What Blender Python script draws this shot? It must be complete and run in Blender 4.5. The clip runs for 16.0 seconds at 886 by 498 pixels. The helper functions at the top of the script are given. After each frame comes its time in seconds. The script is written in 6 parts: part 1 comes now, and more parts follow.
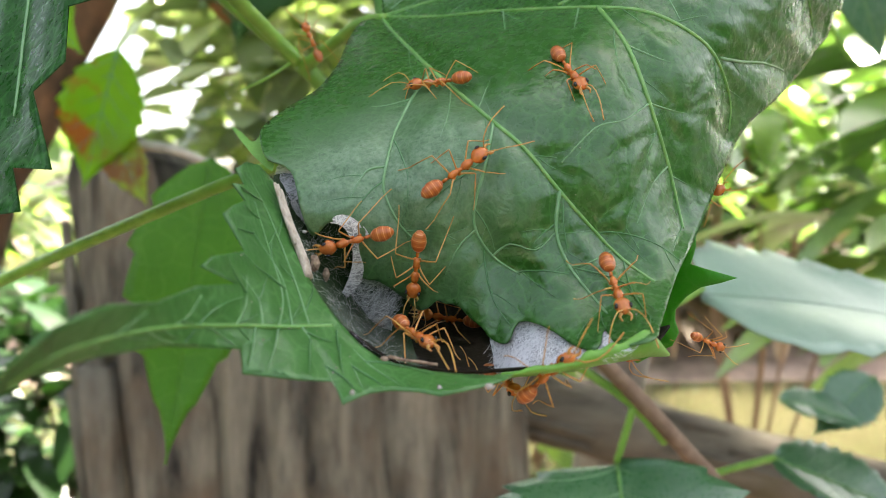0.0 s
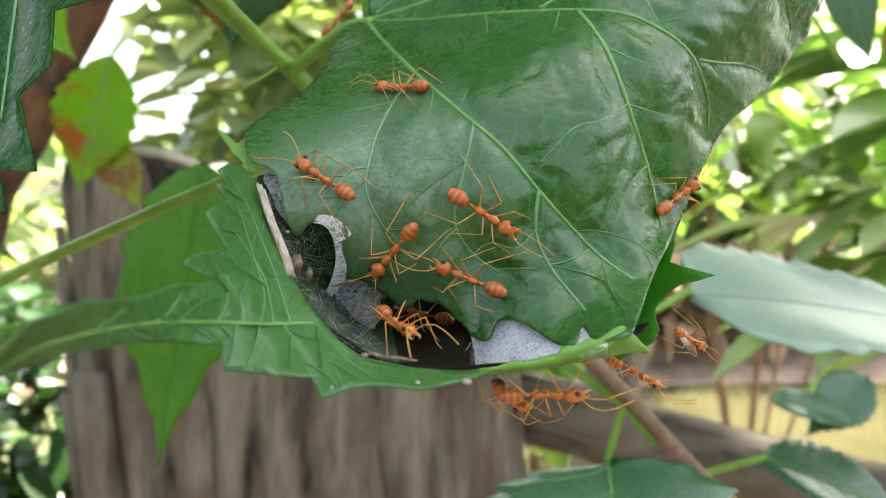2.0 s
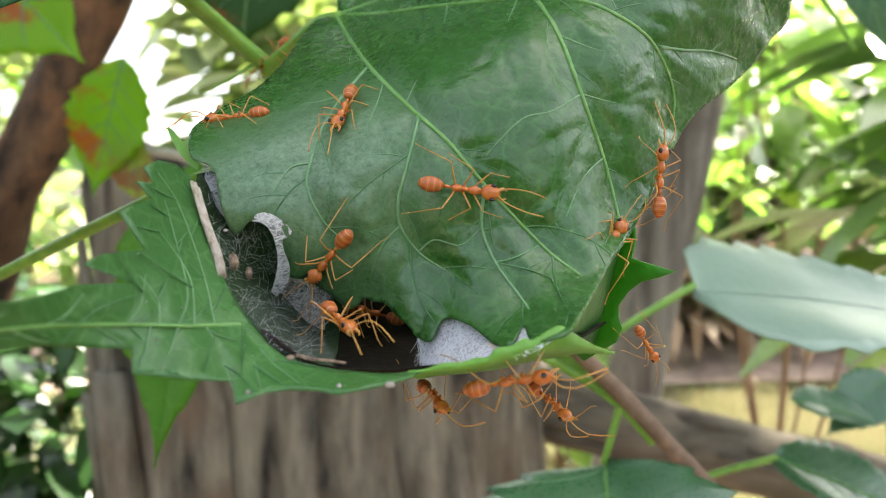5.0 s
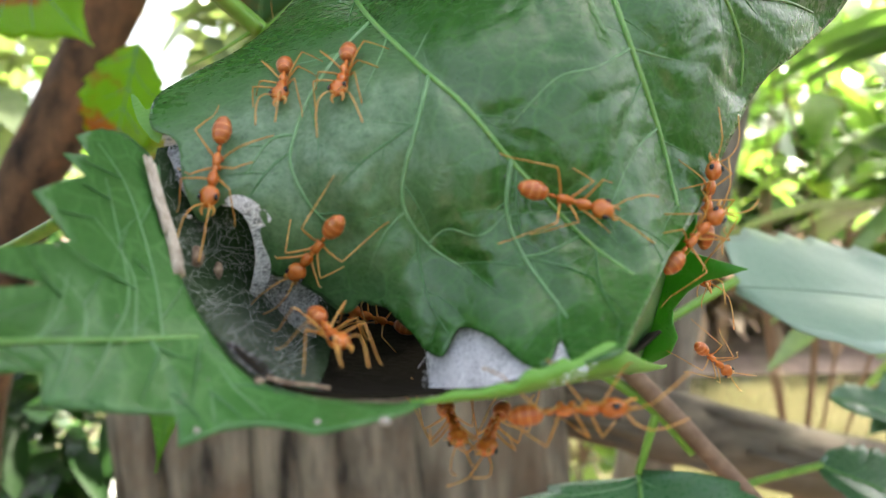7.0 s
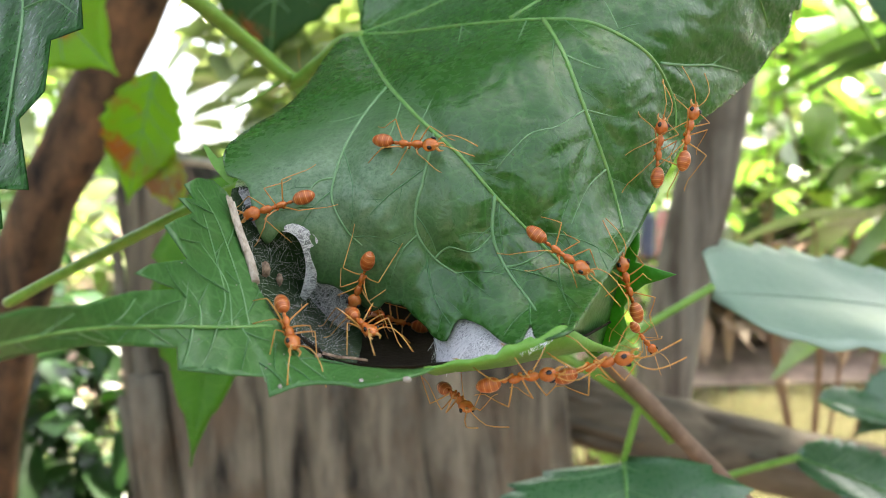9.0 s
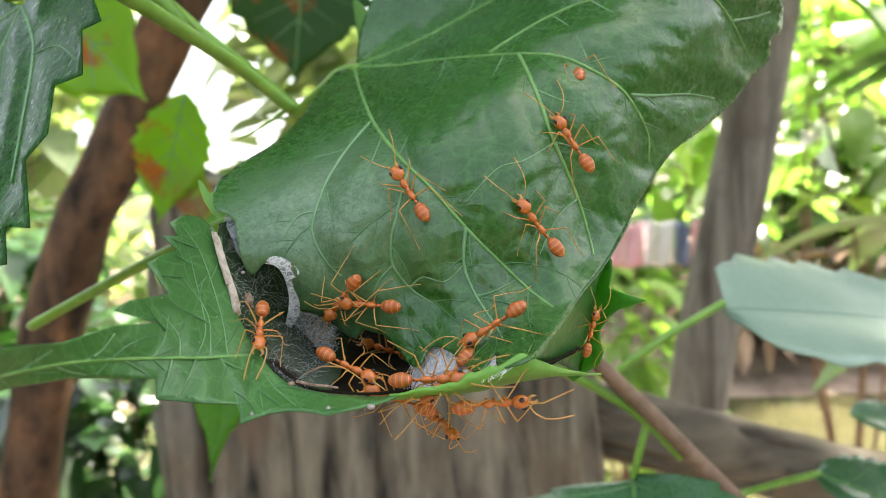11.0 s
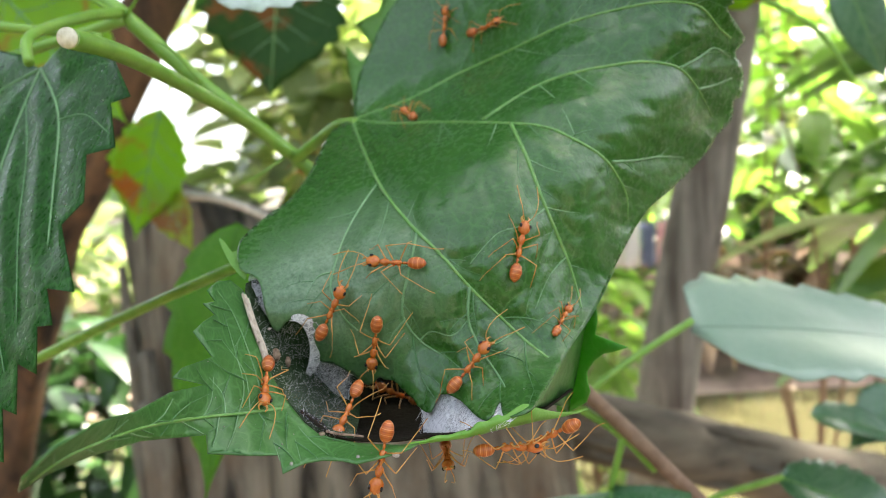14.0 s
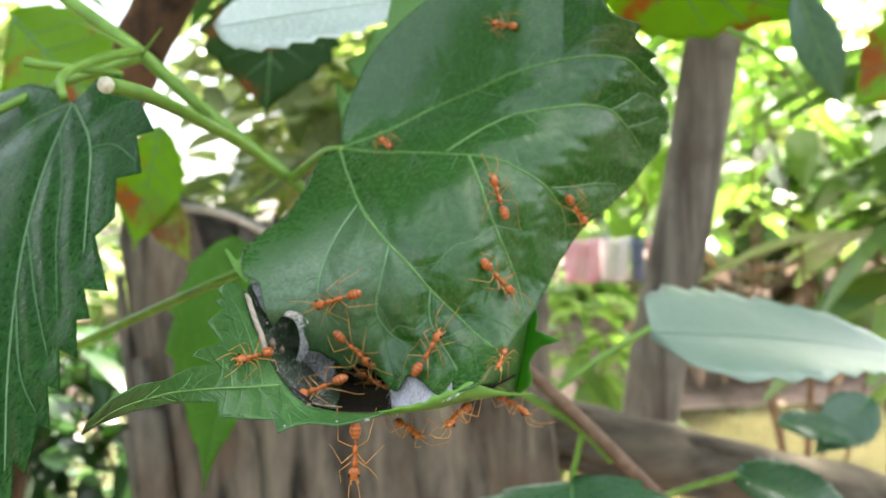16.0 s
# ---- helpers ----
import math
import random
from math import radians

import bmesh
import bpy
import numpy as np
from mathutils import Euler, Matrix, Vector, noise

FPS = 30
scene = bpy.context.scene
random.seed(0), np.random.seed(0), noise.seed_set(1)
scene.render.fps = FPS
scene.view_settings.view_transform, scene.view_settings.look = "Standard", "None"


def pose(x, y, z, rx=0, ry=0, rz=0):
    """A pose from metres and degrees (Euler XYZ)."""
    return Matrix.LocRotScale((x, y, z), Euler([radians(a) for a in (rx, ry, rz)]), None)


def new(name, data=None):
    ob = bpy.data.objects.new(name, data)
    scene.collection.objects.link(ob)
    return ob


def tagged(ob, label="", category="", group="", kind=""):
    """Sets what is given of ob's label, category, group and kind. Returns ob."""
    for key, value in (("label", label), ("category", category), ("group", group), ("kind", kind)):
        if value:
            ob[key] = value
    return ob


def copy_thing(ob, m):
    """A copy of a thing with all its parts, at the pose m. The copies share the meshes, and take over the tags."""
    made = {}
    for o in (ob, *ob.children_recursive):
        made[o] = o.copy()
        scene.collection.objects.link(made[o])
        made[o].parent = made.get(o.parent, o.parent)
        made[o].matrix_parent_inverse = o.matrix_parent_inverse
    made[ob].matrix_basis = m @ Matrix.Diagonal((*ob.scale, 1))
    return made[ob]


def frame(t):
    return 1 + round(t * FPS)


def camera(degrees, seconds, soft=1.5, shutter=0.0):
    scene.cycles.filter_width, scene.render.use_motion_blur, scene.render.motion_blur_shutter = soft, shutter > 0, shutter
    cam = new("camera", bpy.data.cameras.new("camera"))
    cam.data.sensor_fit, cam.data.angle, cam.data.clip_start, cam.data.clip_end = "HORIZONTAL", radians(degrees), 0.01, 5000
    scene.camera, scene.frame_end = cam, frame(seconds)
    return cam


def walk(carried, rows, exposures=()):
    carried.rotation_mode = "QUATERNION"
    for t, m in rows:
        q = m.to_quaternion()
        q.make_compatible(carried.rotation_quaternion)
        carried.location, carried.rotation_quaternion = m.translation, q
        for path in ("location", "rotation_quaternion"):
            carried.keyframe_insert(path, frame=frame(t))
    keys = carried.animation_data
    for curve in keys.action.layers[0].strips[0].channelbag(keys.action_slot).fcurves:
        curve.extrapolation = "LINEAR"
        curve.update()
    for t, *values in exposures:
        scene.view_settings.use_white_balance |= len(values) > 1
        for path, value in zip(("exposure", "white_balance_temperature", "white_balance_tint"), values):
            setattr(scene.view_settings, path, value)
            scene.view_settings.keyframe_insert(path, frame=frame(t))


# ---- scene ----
cam = camera(60.6, 16.0, 0.8)
# a phone's small lens at close range: the distance falls out of focus
cam.data.dof.use_dof = True
cam.data.dof.focus_distance = 0.098
cam.data.dof.aperture_fstop = 30.0
METRES, EYE, TILT, LEAN, TURN = 0.16, 1.3, -4.0, 0.0, 0.0
ROWS = [
    (0.0, 0.0, 0.0, 0.0, 0.0, 0.0, -0.0),
    (0.5, 0.0156, -0.0015, -0.0118, -0.05, 0.07, 0.12),
    (1.0, 0.0159, -0.0109, -0.0099, 0.26, 0.08, 0.27),
    (1.5, 0.0181, -0.0009, -0.0078, 0.23, -0.0, 0.47),
    (2.0, 0.0112, -0.0085, -0.0038, -0.28, 0.3, 0.31),
    (2.5, 0.0232, 0.0016, -0.0081, -0.39, 0.21, 0.28),
    (3.0, 0.0271, 0.0226, 0.01, -0.26, 0.15, 0.41),
    (3.5, 0.0485, -0.0029, 0.015, -0.36, 0.32, 0.57),
    (4.0, 0.0661, -0.021, 0.0064, 0.82, 0.37, 0.71),
    (6.5, 0.0726, 0.106, -0.0033, 2.31, -0.36, 0.82),
    (7.0, 0.0723, 0.1217, -0.0042, 3.34, -0.48, 0.7),
    (7.5, 0.0947, 0.0837, -0.0188, 4.09, -0.27, 1.03),
    (8.0, 0.0909, 0.0446, -0.0111, 4.45, 0.02, 1.21),
    (8.5, 0.0748, 0.0107, 0.0001, 4.07, 0.24, 1.2),
    (9.0, 0.0832, -0.0339, -0.0027, 3.71, 0.48, 1.35),
    (11.5, 0.1386, -0.0577, 0.0207, 6.61, 1.52, 2.07),
    (12.0, 0.1038, -0.0393, 0.0344, 4.78, 1.34, 2.05),
    (12.5, 0.0936, -0.0839, 0.0395, 4.33, 1.47, 2.19),
    (13.0, 0.0776, -0.142, 0.0454, 4.18, 1.55, 1.98),
    (13.5, 0.0896, -0.1495, 0.0606, 3.83, 1.49, 2.43),
    (14.0, 0.111, -0.1384, 0.0612, 3.94, 1.47, 2.77),
    (14.5, 0.1457, -0.1919, 0.041, 3.98, 2.11, 2.65),
    (15.0, 0.1344, -0.2274, 0.0383, 3.6, 2.32, 2.45),
    (15.5, 0.1208, -0.2549, 0.0526, 3.64, 2.31, 2.29),
    (16.0, 0.1522, -0.298, 0.0515, 3.4, 2.46, 2.34),
]
walk(cam, [(t, pose(0, 0, EYE, TILT, LEAN, TURN) @ pose(METRES * x, METRES * y, METRES * z, 90 + pitch, roll, yaw)) for t, x, y, z, yaw, pitch, roll in ROWS],
     exposures=[(0.0, 2.65, 6900, 10), (16.0, 2.65, 6900, 10)])

# ---- world, sun ----
world = bpy.data.worlds.new("sky")
scene.world = world
world.use_nodes = True
wn = world.node_tree
sky = wn.nodes.new("ShaderNodeTexSky")
sky.sky_type = "NISHITA"
sky.sun_disc = False
sky.sun_elevation, sky.sun_rotation = radians(52), radians(35)
sky.dust_density = 4.0
sky.ozone_density = 0.6
haze = wn.nodes.new("ShaderNodeHueSaturation")
haze.inputs["Saturation"].default_value = 0.60
wn.links.new(sky.outputs[0], haze.inputs["Color"])
wn.links.new(haze.outputs[0], wn.nodes["Background"].inputs[0])
wn.nodes["Background"].inputs[1].default_value = 0.13
sun = new("sun", bpy.data.lights.new("sun", "SUN"))
sun.data.energy, sun.data.angle, sun.data.color = 5.0, radians(3), (1.0, 0.95, 0.85)
sun.rotation_euler = Vector((-0.35, -0.50, -0.79)).to_track_quat("-Z", "Y").to_euler()


# ---- materials ----
def nodes_of(name):
    m = bpy.data.materials.new(name)
    m.use_nodes = True
    t = m.node_tree
    return m, t, t.nodes["Principled BSDF"], t.nodes["Material Output"]


def coords(t, scale=1.0, kind="Object", stretch=(1, 1, 1)):
    c = t.nodes.new("ShaderNodeTexCoord")
    mp = t.nodes.new("ShaderNodeMapping")
    mp.inputs["Scale"].default_value = [scale * s for s in stretch]
    t.links.new(c.outputs[kind], mp.inputs[0])
    return mp.outputs[0]


def noise_of(t, vec, scale, detail=4.0, rough=0.55):
    n = t.nodes.new("ShaderNodeTexNoise")
    n.inputs["Scale"].default_value, n.inputs["Detail"].default_value, n.inputs["Roughness"].default_value = scale, detail, rough
    t.links.new(vec, n.inputs["Vector"])
    return n.outputs["Fac"]


def ramp(t, fac, stops):
    r = t.nodes.new("ShaderNodeValToRGB")
    e = r.color_ramp.elements
    while len(e) < len(stops):
        e.new(0.5)
    for el, (p, c) in zip(e, stops):
        el.position, el.color = p, (*c, 1) if len(c) == 3 else c
    t.links.new(fac, r.inputs[0])
    return r.outputs[0]


def blend(t, fac, a, b, mode="MIX"):
    n = t.nodes.new("ShaderNodeMix")
    n.data_type, n.blend_type = "RGBA", mode
    for sock, val in ((n.inputs[0], fac), (n.inputs[6], a), (n.inputs[7], b)):
        if hasattr(val, "is_output"):
            t.links.new(val, sock)
        elif isinstance(val, (int, float)):
            sock.default_value = val
        else:
            sock.default_value = (*val, 1)
    return n.outputs[2]


def bump_of(t, height, strength, distance, under=None):
    b = t.nodes.new("ShaderNodeBump")
    b.inputs["Strength"].default_value, b.inputs["Distance"].default_value = strength, distance
    t.links.new(height, b.inputs["Height"])
    if under:
        t.links.new(under, b.inputs["Normal"])
    return b.outputs[0]


def leaf_mat(name, dark, light, vein, cell=260.0, rough=0.36, glow=0.25, spots=None, random_tint=False, gloss=0.5, net_amount=0.2, patch=None):
    """Green leaf: mottled blade, a fine net of pale veinlets, waxy gloss, light that comes through.
    The last argument gives (colour, centre, radii) of a paler, greyer area on part of it."""
    m, t, p, out = nodes_of(name)
    v = coords(t)
    big = noise_of(t, v, 45.0)
    fine = noise_of(t, v, 900.0, 3.0)
    colour = blend(t, big, dark, light)
    if spots:
        s = noise_of(t, v, spots[1], 4.0, 0.65)
        fac = ramp(t, s, [(spots[2], (0, 0, 0)), (spots[2] + 0.08, (1, 1, 1))])
        colour = blend(t, fac, colour, spots[0])
    if random_tint:
        g = t.nodes.new("ShaderNodeNewGeometry")
        tint = ramp(t, g.outputs["Random Per Island"], [(0.0, (0.35, 0.45, 0.32)), (0.6, (1, 1, 1)), (1.0, (1.6, 1.5, 1.3))])
        colour = blend(t, 1.0, colour, tint, "MULTIPLY")
    wob = t.nodes.new("ShaderNodeVectorMath")
    wob.operation = "MULTIPLY_ADD"
    nz = t.nodes.new("ShaderNodeTexNoise")
    nz.inputs["Scale"].default_value = 220.0
    t.links.new(v, nz.inputs["Vector"])
    t.links.new(nz.outputs["Color"], wob.inputs[0])
    wob.inputs[1].default_value = (0.003, 0.003, 0.003)
    t.links.new(v, wob.inputs[2])
    nets = []
    for size, edge in ((cell, 0.07), (cell * 3.1, 0.10)):
        vo = t.nodes.new("ShaderNodeTexVoronoi")
        vo.feature = "DISTANCE_TO_EDGE"
        vo.inputs["Scale"].default_value = size
        t.links.new(wob.outputs[0], vo.inputs["Vector"])
        nets.append((ramp(t, vo.outputs["Distance"], [(0.0, (1, 1, 1)), (edge, (0, 0, 0))]), vo.outputs["Distance"]))
    for (net, _), share in zip(nets, (net_amount, net_amount * 0.45)):
        amount = t.nodes.new("ShaderNodeMath")
        amount.operation = "MULTIPLY"
        amount.inputs[1].default_value = share
        t.links.new(net, amount.inputs[0])
        colour = blend(t, amount.outputs[0], colour, vein)
    # small raised pores
    pore = t.nodes.new("ShaderNodeTexVoronoi")
    pore.inputs["Scale"].default_value = cell * 3.6
    t.links.new(v, pore.inputs["Vector"])
    dots = ramp(t, pore.outputs["Distance"], [(0.0, (1, 1, 1)), (0.13, (0, 0, 0))])
    colour = blend(t, 1.0, colour, ramp(t, dots, [(0.0, (1, 1, 1)), (0.5, (0.55, 0.6, 0.55)), (1.0, (1.7, 1.5, 1.7))]), "MULTIPLY")
    t.links.new(colour, p.inputs["Base Color"])
    rr = ramp(t, fine, [(0.3, (rough - 0.06,) * 3), (0.8, (rough + 0.1,) * 3)])
    if patch:
        off = t.nodes.new("ShaderNodeVectorMath")
        off.operation = "SUBTRACT"
        off.inputs[1].default_value = patch[1]
        t.links.new(v, off.inputs[0])
        size = t.nodes.new("ShaderNodeVectorMath")
        size.operation = "DIVIDE"
        size.inputs[1].default_value = patch[2]
        t.links.new(off.outputs[0], size.inputs[0])
        far = t.nodes.new("ShaderNodeVectorMath")
        far.operation = "LENGTH"
        t.links.new(size.outputs[0], far.inputs[0])
        wide = t.nodes.new("ShaderNodeMath")
        wide.operation = "MULTIPLY_ADD"
        wide.inputs[1].default_value = 1.1
        t.links.new(noise_of(t, v, 90.0, 5.0, 0.6), wide.inputs[0])
        t.links.new(far.outputs["Value"], wide.inputs[2])
        pale_mask = ramp(t, wide.outputs[0], [(0.0, (0.78,) * 3), (0.55, (0.62,) * 3), (1.0, (0.0,) * 3)])
        half = t.nodes.new("ShaderNodeMath")
        half.operation = "MULTIPLY"
        half.inputs[1].default_value = 0.62
        t.links.new(wide.outputs[0], half.inputs[0])
        t.links.new(half.outputs[0], pale_mask.node.inputs[0])
        grain = ramp(t, noise_of(t, v, 1300.0, 4.0, 0.7), [(0.32, (0.50, 0.58, 0.50)), (0.5, (0.95, 0.97, 0.95)), (0.70, (1.45, 1.35, 1.45))])
        patchy = ramp(t, noise_of(t, v, 320.0, 5.0, 0.65), [(0.35, (0.72, 0.80, 0.70)), (0.65, (1.22, 1.15, 1.22))])
        pale_colour = blend(t, 1.0, blend(t, 1.0, patch[0], grain, "MULTIPLY"), patchy, "MULTIPLY")
        pale_colour = blend(t, ramp(t, nets[1][1], [(0.0, (0.30,) * 3), (0.10, (0.0,) * 3)]), pale_colour, (0.22, 0.34, 0.22))
        pale_colour = blend(t, ramp(t, dots, [(0.0, (0.0,) * 3), (0.4, (0.55,) * 3), (1.0, (0.0,) * 3)]), pale_colour, (0.02, 0.06, 0.02))
        colour = blend(t, pale_mask, colour, pale_colour)
        t.links.new(colour, p.inputs["Base Color"])
        rr = blend(t, pale_mask, rr, (0.5, 0.5, 0.5))
    t.links.new(rr, p.inputs["Roughness"])
    p.inputs["Specular IOR Level"].default_value = gloss
    b1 = bump_of(t, noise_of(t, v, 150.0, 2.0), 0.08, 0.0016)
    b1 = bump_of(t, nets[0][1], 0.17, 0.0006, b1)
    b1 = bump_of(t, nets[1][1], 0.20, 0.0003, b1)
    b1 = bump_of(t, dots, 0.35, 0.0001, b1)
    b2 = bump_of(t, fine, 0.16, 0.0002, b1)
    t.links.new(b2, p.inputs["Normal"])
    tr = t.nodes.new("ShaderNodeBsdfTranslucent")
    thin = blend(t, 1.0, colour, (1.5, 1.75, 0.75), "MULTIPLY")
    t.links.new(thin, tr.inputs[0])
    mix = t.nodes.new("ShaderNodeMixShader")
    mix.inputs[0].default_value = glow
    t.links.new(p.outputs[0], mix.inputs[1])
    t.links.new(tr.outputs[0], mix.inputs[2])
    t.links.new(mix.outputs[0], out.inputs[0])
    return m


def plain_mat(name, a, b, scale=400.0, rough=0.5, bump=0.2, depth=0.0002, metal=0.0, stretch=(1, 1, 1), sss=0.0, spread=(0.35, 0.7)):
    """A surface that varies between two colours, with fine relief."""
    m, t, p, out = nodes_of(name)
    v = coords(t, stretch=stretch)
    n = noise_of(t, v, scale, 5.0, 0.6)
    n2 = noise_of(t, v, scale * 6, 3.0)
    t.links.new(ramp(t, n, [(spread[0], a), (spread[1], b)]), p.inputs["Base Color"])
    p.inputs["Roughness"].default_value, p.inputs["Metallic"].default_value = rough, metal
    if sss:
        p.inputs["Subsurface Weight"].default_value = sss
        p.inputs["Subsurface Radius"].default_value = (1.0, 0.35, 0.1)
        p.inputs["Subsurface Scale"].default_value = 0.0006
    b1 = bump_of(t, n, bump, depth)
    t.links.new(bump_of(t, n2, bump * 0.6, depth * 0.3, b1), p.inputs["Normal"])
    return m


def bark_mat(name, a, b, c, scale=14.0, bump=0.8, stretch=(1, 1, 0.12), rough=0.9):
    """Weathered wood: long upright streaks over broad stains."""
    m, t, p, out = nodes_of(name)
    v = coords(t, stretch=stretch)
    v2 = coords(t)
    streak = noise_of(t, v, scale, 8.0, 0.65)
    stain = noise_of(t, v2, scale * 0.35, 4.0, 0.6)
    colour = blend(t, ramp(t, streak, [(0.35, (0, 0, 0)), (0.65, (1, 1, 1))]), a, b)
    colour = blend(t, ramp(t, stain, [(0.5, (0, 0, 0)), (0.7, (0.8, 0.8, 0.8))]), colour, c)
    t.links.new(colour, p.inputs["Base Color"])
    p.inputs["Roughness"].default_value = rough
    t.links.new(bump_of(t, streak, bump, 0.006), p.inputs["Normal"])
    return m


def silk_mat(name, cover):
    """Grey silk: crossing threads over a felt that covers so much of the gap."""
    m, t, p, out = nodes_of(name)
    web = None
    for k, (turn, size) in enumerate(((0.3, 900.0), (1.35, 1200.0), (2.3, 1000.0), (0.85, 1600.0), (1.9, 1500.0))):
        c = t.nodes.new("ShaderNodeTexCoord")
        mp = t.nodes.new("ShaderNodeMapping")
        mp.inputs["Rotation"].default_value = (0.1 * k, turn, 0.0)
        mp.inputs["Location"].default_value = (0.3 * k, 0.2, 0.1 * k)
        t.links.new(c.outputs["Object"], mp.inputs[0])
        st = t.nodes.new("ShaderNodeVectorMath")
        st.operation = "MULTIPLY"
        st.inputs[1].default_value = (1, 1, 0.07)
        t.links.new(mp.outputs[0], st.inputs[0])
        line = ramp(t, noise_of(t, st.outputs[0], size, 2.0, 0.5), [(0.470 - 0.02 * cover, (0, 0, 0)), (0.490, (1, 1, 1)), (0.500, (1, 1, 1)), (0.520 + 0.02 * cover, (0, 0, 0))])
        if web is None:
            web = line
        else:
            mx = t.nodes.new("ShaderNodeMath")
            mx.operation = "MAXIMUM"
            t.links.new(web, mx.inputs[0])
            t.links.new(line, mx.inputs[1])
            web = mx.outputs[0]
    felt = ramp(t, noise_of(t, coords(t), 260.0, 3.0, 0.6), [(0.40, (cover, cover, cover)), (0.66, (0.55 * cover,) * 3)])
    both = t.nodes.new("ShaderNodeMath")
    both.operation = "MAXIMUM"
    thin = t.nodes.new("ShaderNodeMath")
    thin.operation = "MULTIPLY"
    thin.inputs[1].default_value = min(1.0, 0.95 * cover)
    t.links.new(web, thin.inputs[0])
    t.links.new(thin.outputs[0], both.inputs[0])
    t.links.new(felt, both.inputs[1])
    t.links.new(ramp(t, web, [(0.0, (0.46, 0.45, 0.47)), (1.0, (0.90, 0.89, 0.90))]), p.inputs["Base Color"])
    p.inputs["Roughness"].default_value = 0.6
    t.links.new(bump_of(t, web, 0.6, 0.0002), p.inputs["Normal"])
    tr = t.nodes.new("ShaderNodeBsdfTransparent")
    mix = t.nodes.new("ShaderNodeMixShader")
    t.links.new(both.outputs[0], mix.inputs[0])
    t.links.new(tr.outputs[0], mix.inputs[1])
    t.links.new(p.outputs[0], mix.inputs[2])
    t.links.new(mix.outputs[0], out.inputs[0])
    return m


def gaster_mat(name):
    """Amber abdomen with pale bands across it."""
    m, t, p, out = nodes_of(name)
    w = t.nodes.new("ShaderNodeTexWave")
    w.wave_type, w.bands_direction = "BANDS", "Y"
    w.inputs["Scale"].default_value = 430.0
    w.inputs["Distortion"].default_value = 0.6
    t.links.new(coords(t), w.inputs["Vector"])
    col = ramp(t, w.outputs["Fac"], [(0.0, (0.31, 0.075, 0.014)), (0.25, (0.41, 0.112, 0.022)), (0.965, (0.40, 0.105, 0.020)), (0.998, (0.66, 0.30, 0.11))])
    t.links.new(col, p.inputs["Base Color"])
    p.inputs["Roughness"].default_value = 0.33
    p.inputs["Subsurface Weight"].default_value = 0.3
    p.inputs["Subsurface Radius"].default_value = (1.0, 0.35, 0.1)
    p.inputs["Subsurface Scale"].default_value = 0.0007
    t.links.new(bump_of(t, w.outputs["Fac"], 0.3, 0.0001), p.inputs["Normal"])
    return m


LEAF = leaf_mat("nest_leaf_green", (0.014, 0.074, 0.009), (0.046, 0.150, 0.024), (0.09, 0.25, 0.06), cell=300.0, rough=0.26, glow=0.20, gloss=0.62, net_amount=0.36,
                patch=((0.165, 0.250, 0.158), (-0.006, 0.0905, 1.3025), (0.0170, 0.03, 0.0185)))
# felted green, darkened because the hole's shade is put into it
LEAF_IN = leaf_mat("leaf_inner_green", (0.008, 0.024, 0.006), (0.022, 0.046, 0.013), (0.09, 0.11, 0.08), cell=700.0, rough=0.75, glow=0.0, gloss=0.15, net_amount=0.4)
# near-black brown: the mouth's shade is put into the pocket wall's colour
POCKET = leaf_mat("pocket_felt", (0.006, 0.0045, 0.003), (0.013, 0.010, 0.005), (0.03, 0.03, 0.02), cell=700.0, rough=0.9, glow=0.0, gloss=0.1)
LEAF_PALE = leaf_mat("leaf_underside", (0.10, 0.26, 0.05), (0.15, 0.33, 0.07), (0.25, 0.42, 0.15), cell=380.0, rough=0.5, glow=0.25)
LEAF_TAIL = leaf_mat("leaf_lobe_green", (0.026, 0.112, 0.018), (0.062, 0.180, 0.040), (0.12, 0.28, 0.09), cell=300.0, rough=0.34, glow=0.16, gloss=0.5, net_amount=0.35)
CROWN = leaf_mat("crown_green", (0.010, 0.080, 0.009), (0.020, 0.120, 0.016), (0.06, 0.20, 0.05), cell=60.0, rough=0.45, glow=0.16, gloss=0.2)
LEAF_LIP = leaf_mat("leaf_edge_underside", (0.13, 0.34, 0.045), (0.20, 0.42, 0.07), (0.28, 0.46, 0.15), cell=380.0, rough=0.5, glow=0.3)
LEAF_BROWNED = leaf_mat("browned_leaf", (0.20, 0.28, 0.02), (0.30, 0.34, 0.02), (0.26, 0.30, 0.06), cell=120.0, rough=0.5, glow=0.4, spots=((0.22, 0.09, 0.012), 40.0, 0.48))
BARE = plain_mat("bare_bark", (0.42, 0.38, 0.31), (0.62, 0.58, 0.50), 150.0, 0.8)
LEAF_NEAR = leaf_mat("near_leaf_green", (0.004, 0.040, 0.005), (0.013, 0.074, 0.009), (0.06, 0.20, 0.05), cell=220.0, rough=0.30, glow=0.10, gloss=0.18, net_amount=0.4)
LEAF_SHINY = leaf_mat("shiny_leaf_green", (0.030, 0.110, 0.040), (0.060, 0.165, 0.065), (0.12, 0.24, 0.10), cell=120.0, rough=0.30, glow=0.15, gloss=0.9)
# sheen from the bright sky is put into this pale grey-green
LEAF_SHEEN = leaf_mat("grey_green_leaf", (0.22, 0.33, 0.235), (0.29, 0.40, 0.30), (0.33, 0.43, 0.32), cell=120.0, rough=0.34, glow=0.1, gloss=0.7)
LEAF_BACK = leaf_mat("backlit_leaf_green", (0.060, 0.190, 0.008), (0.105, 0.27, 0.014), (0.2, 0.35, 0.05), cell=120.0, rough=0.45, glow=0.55)
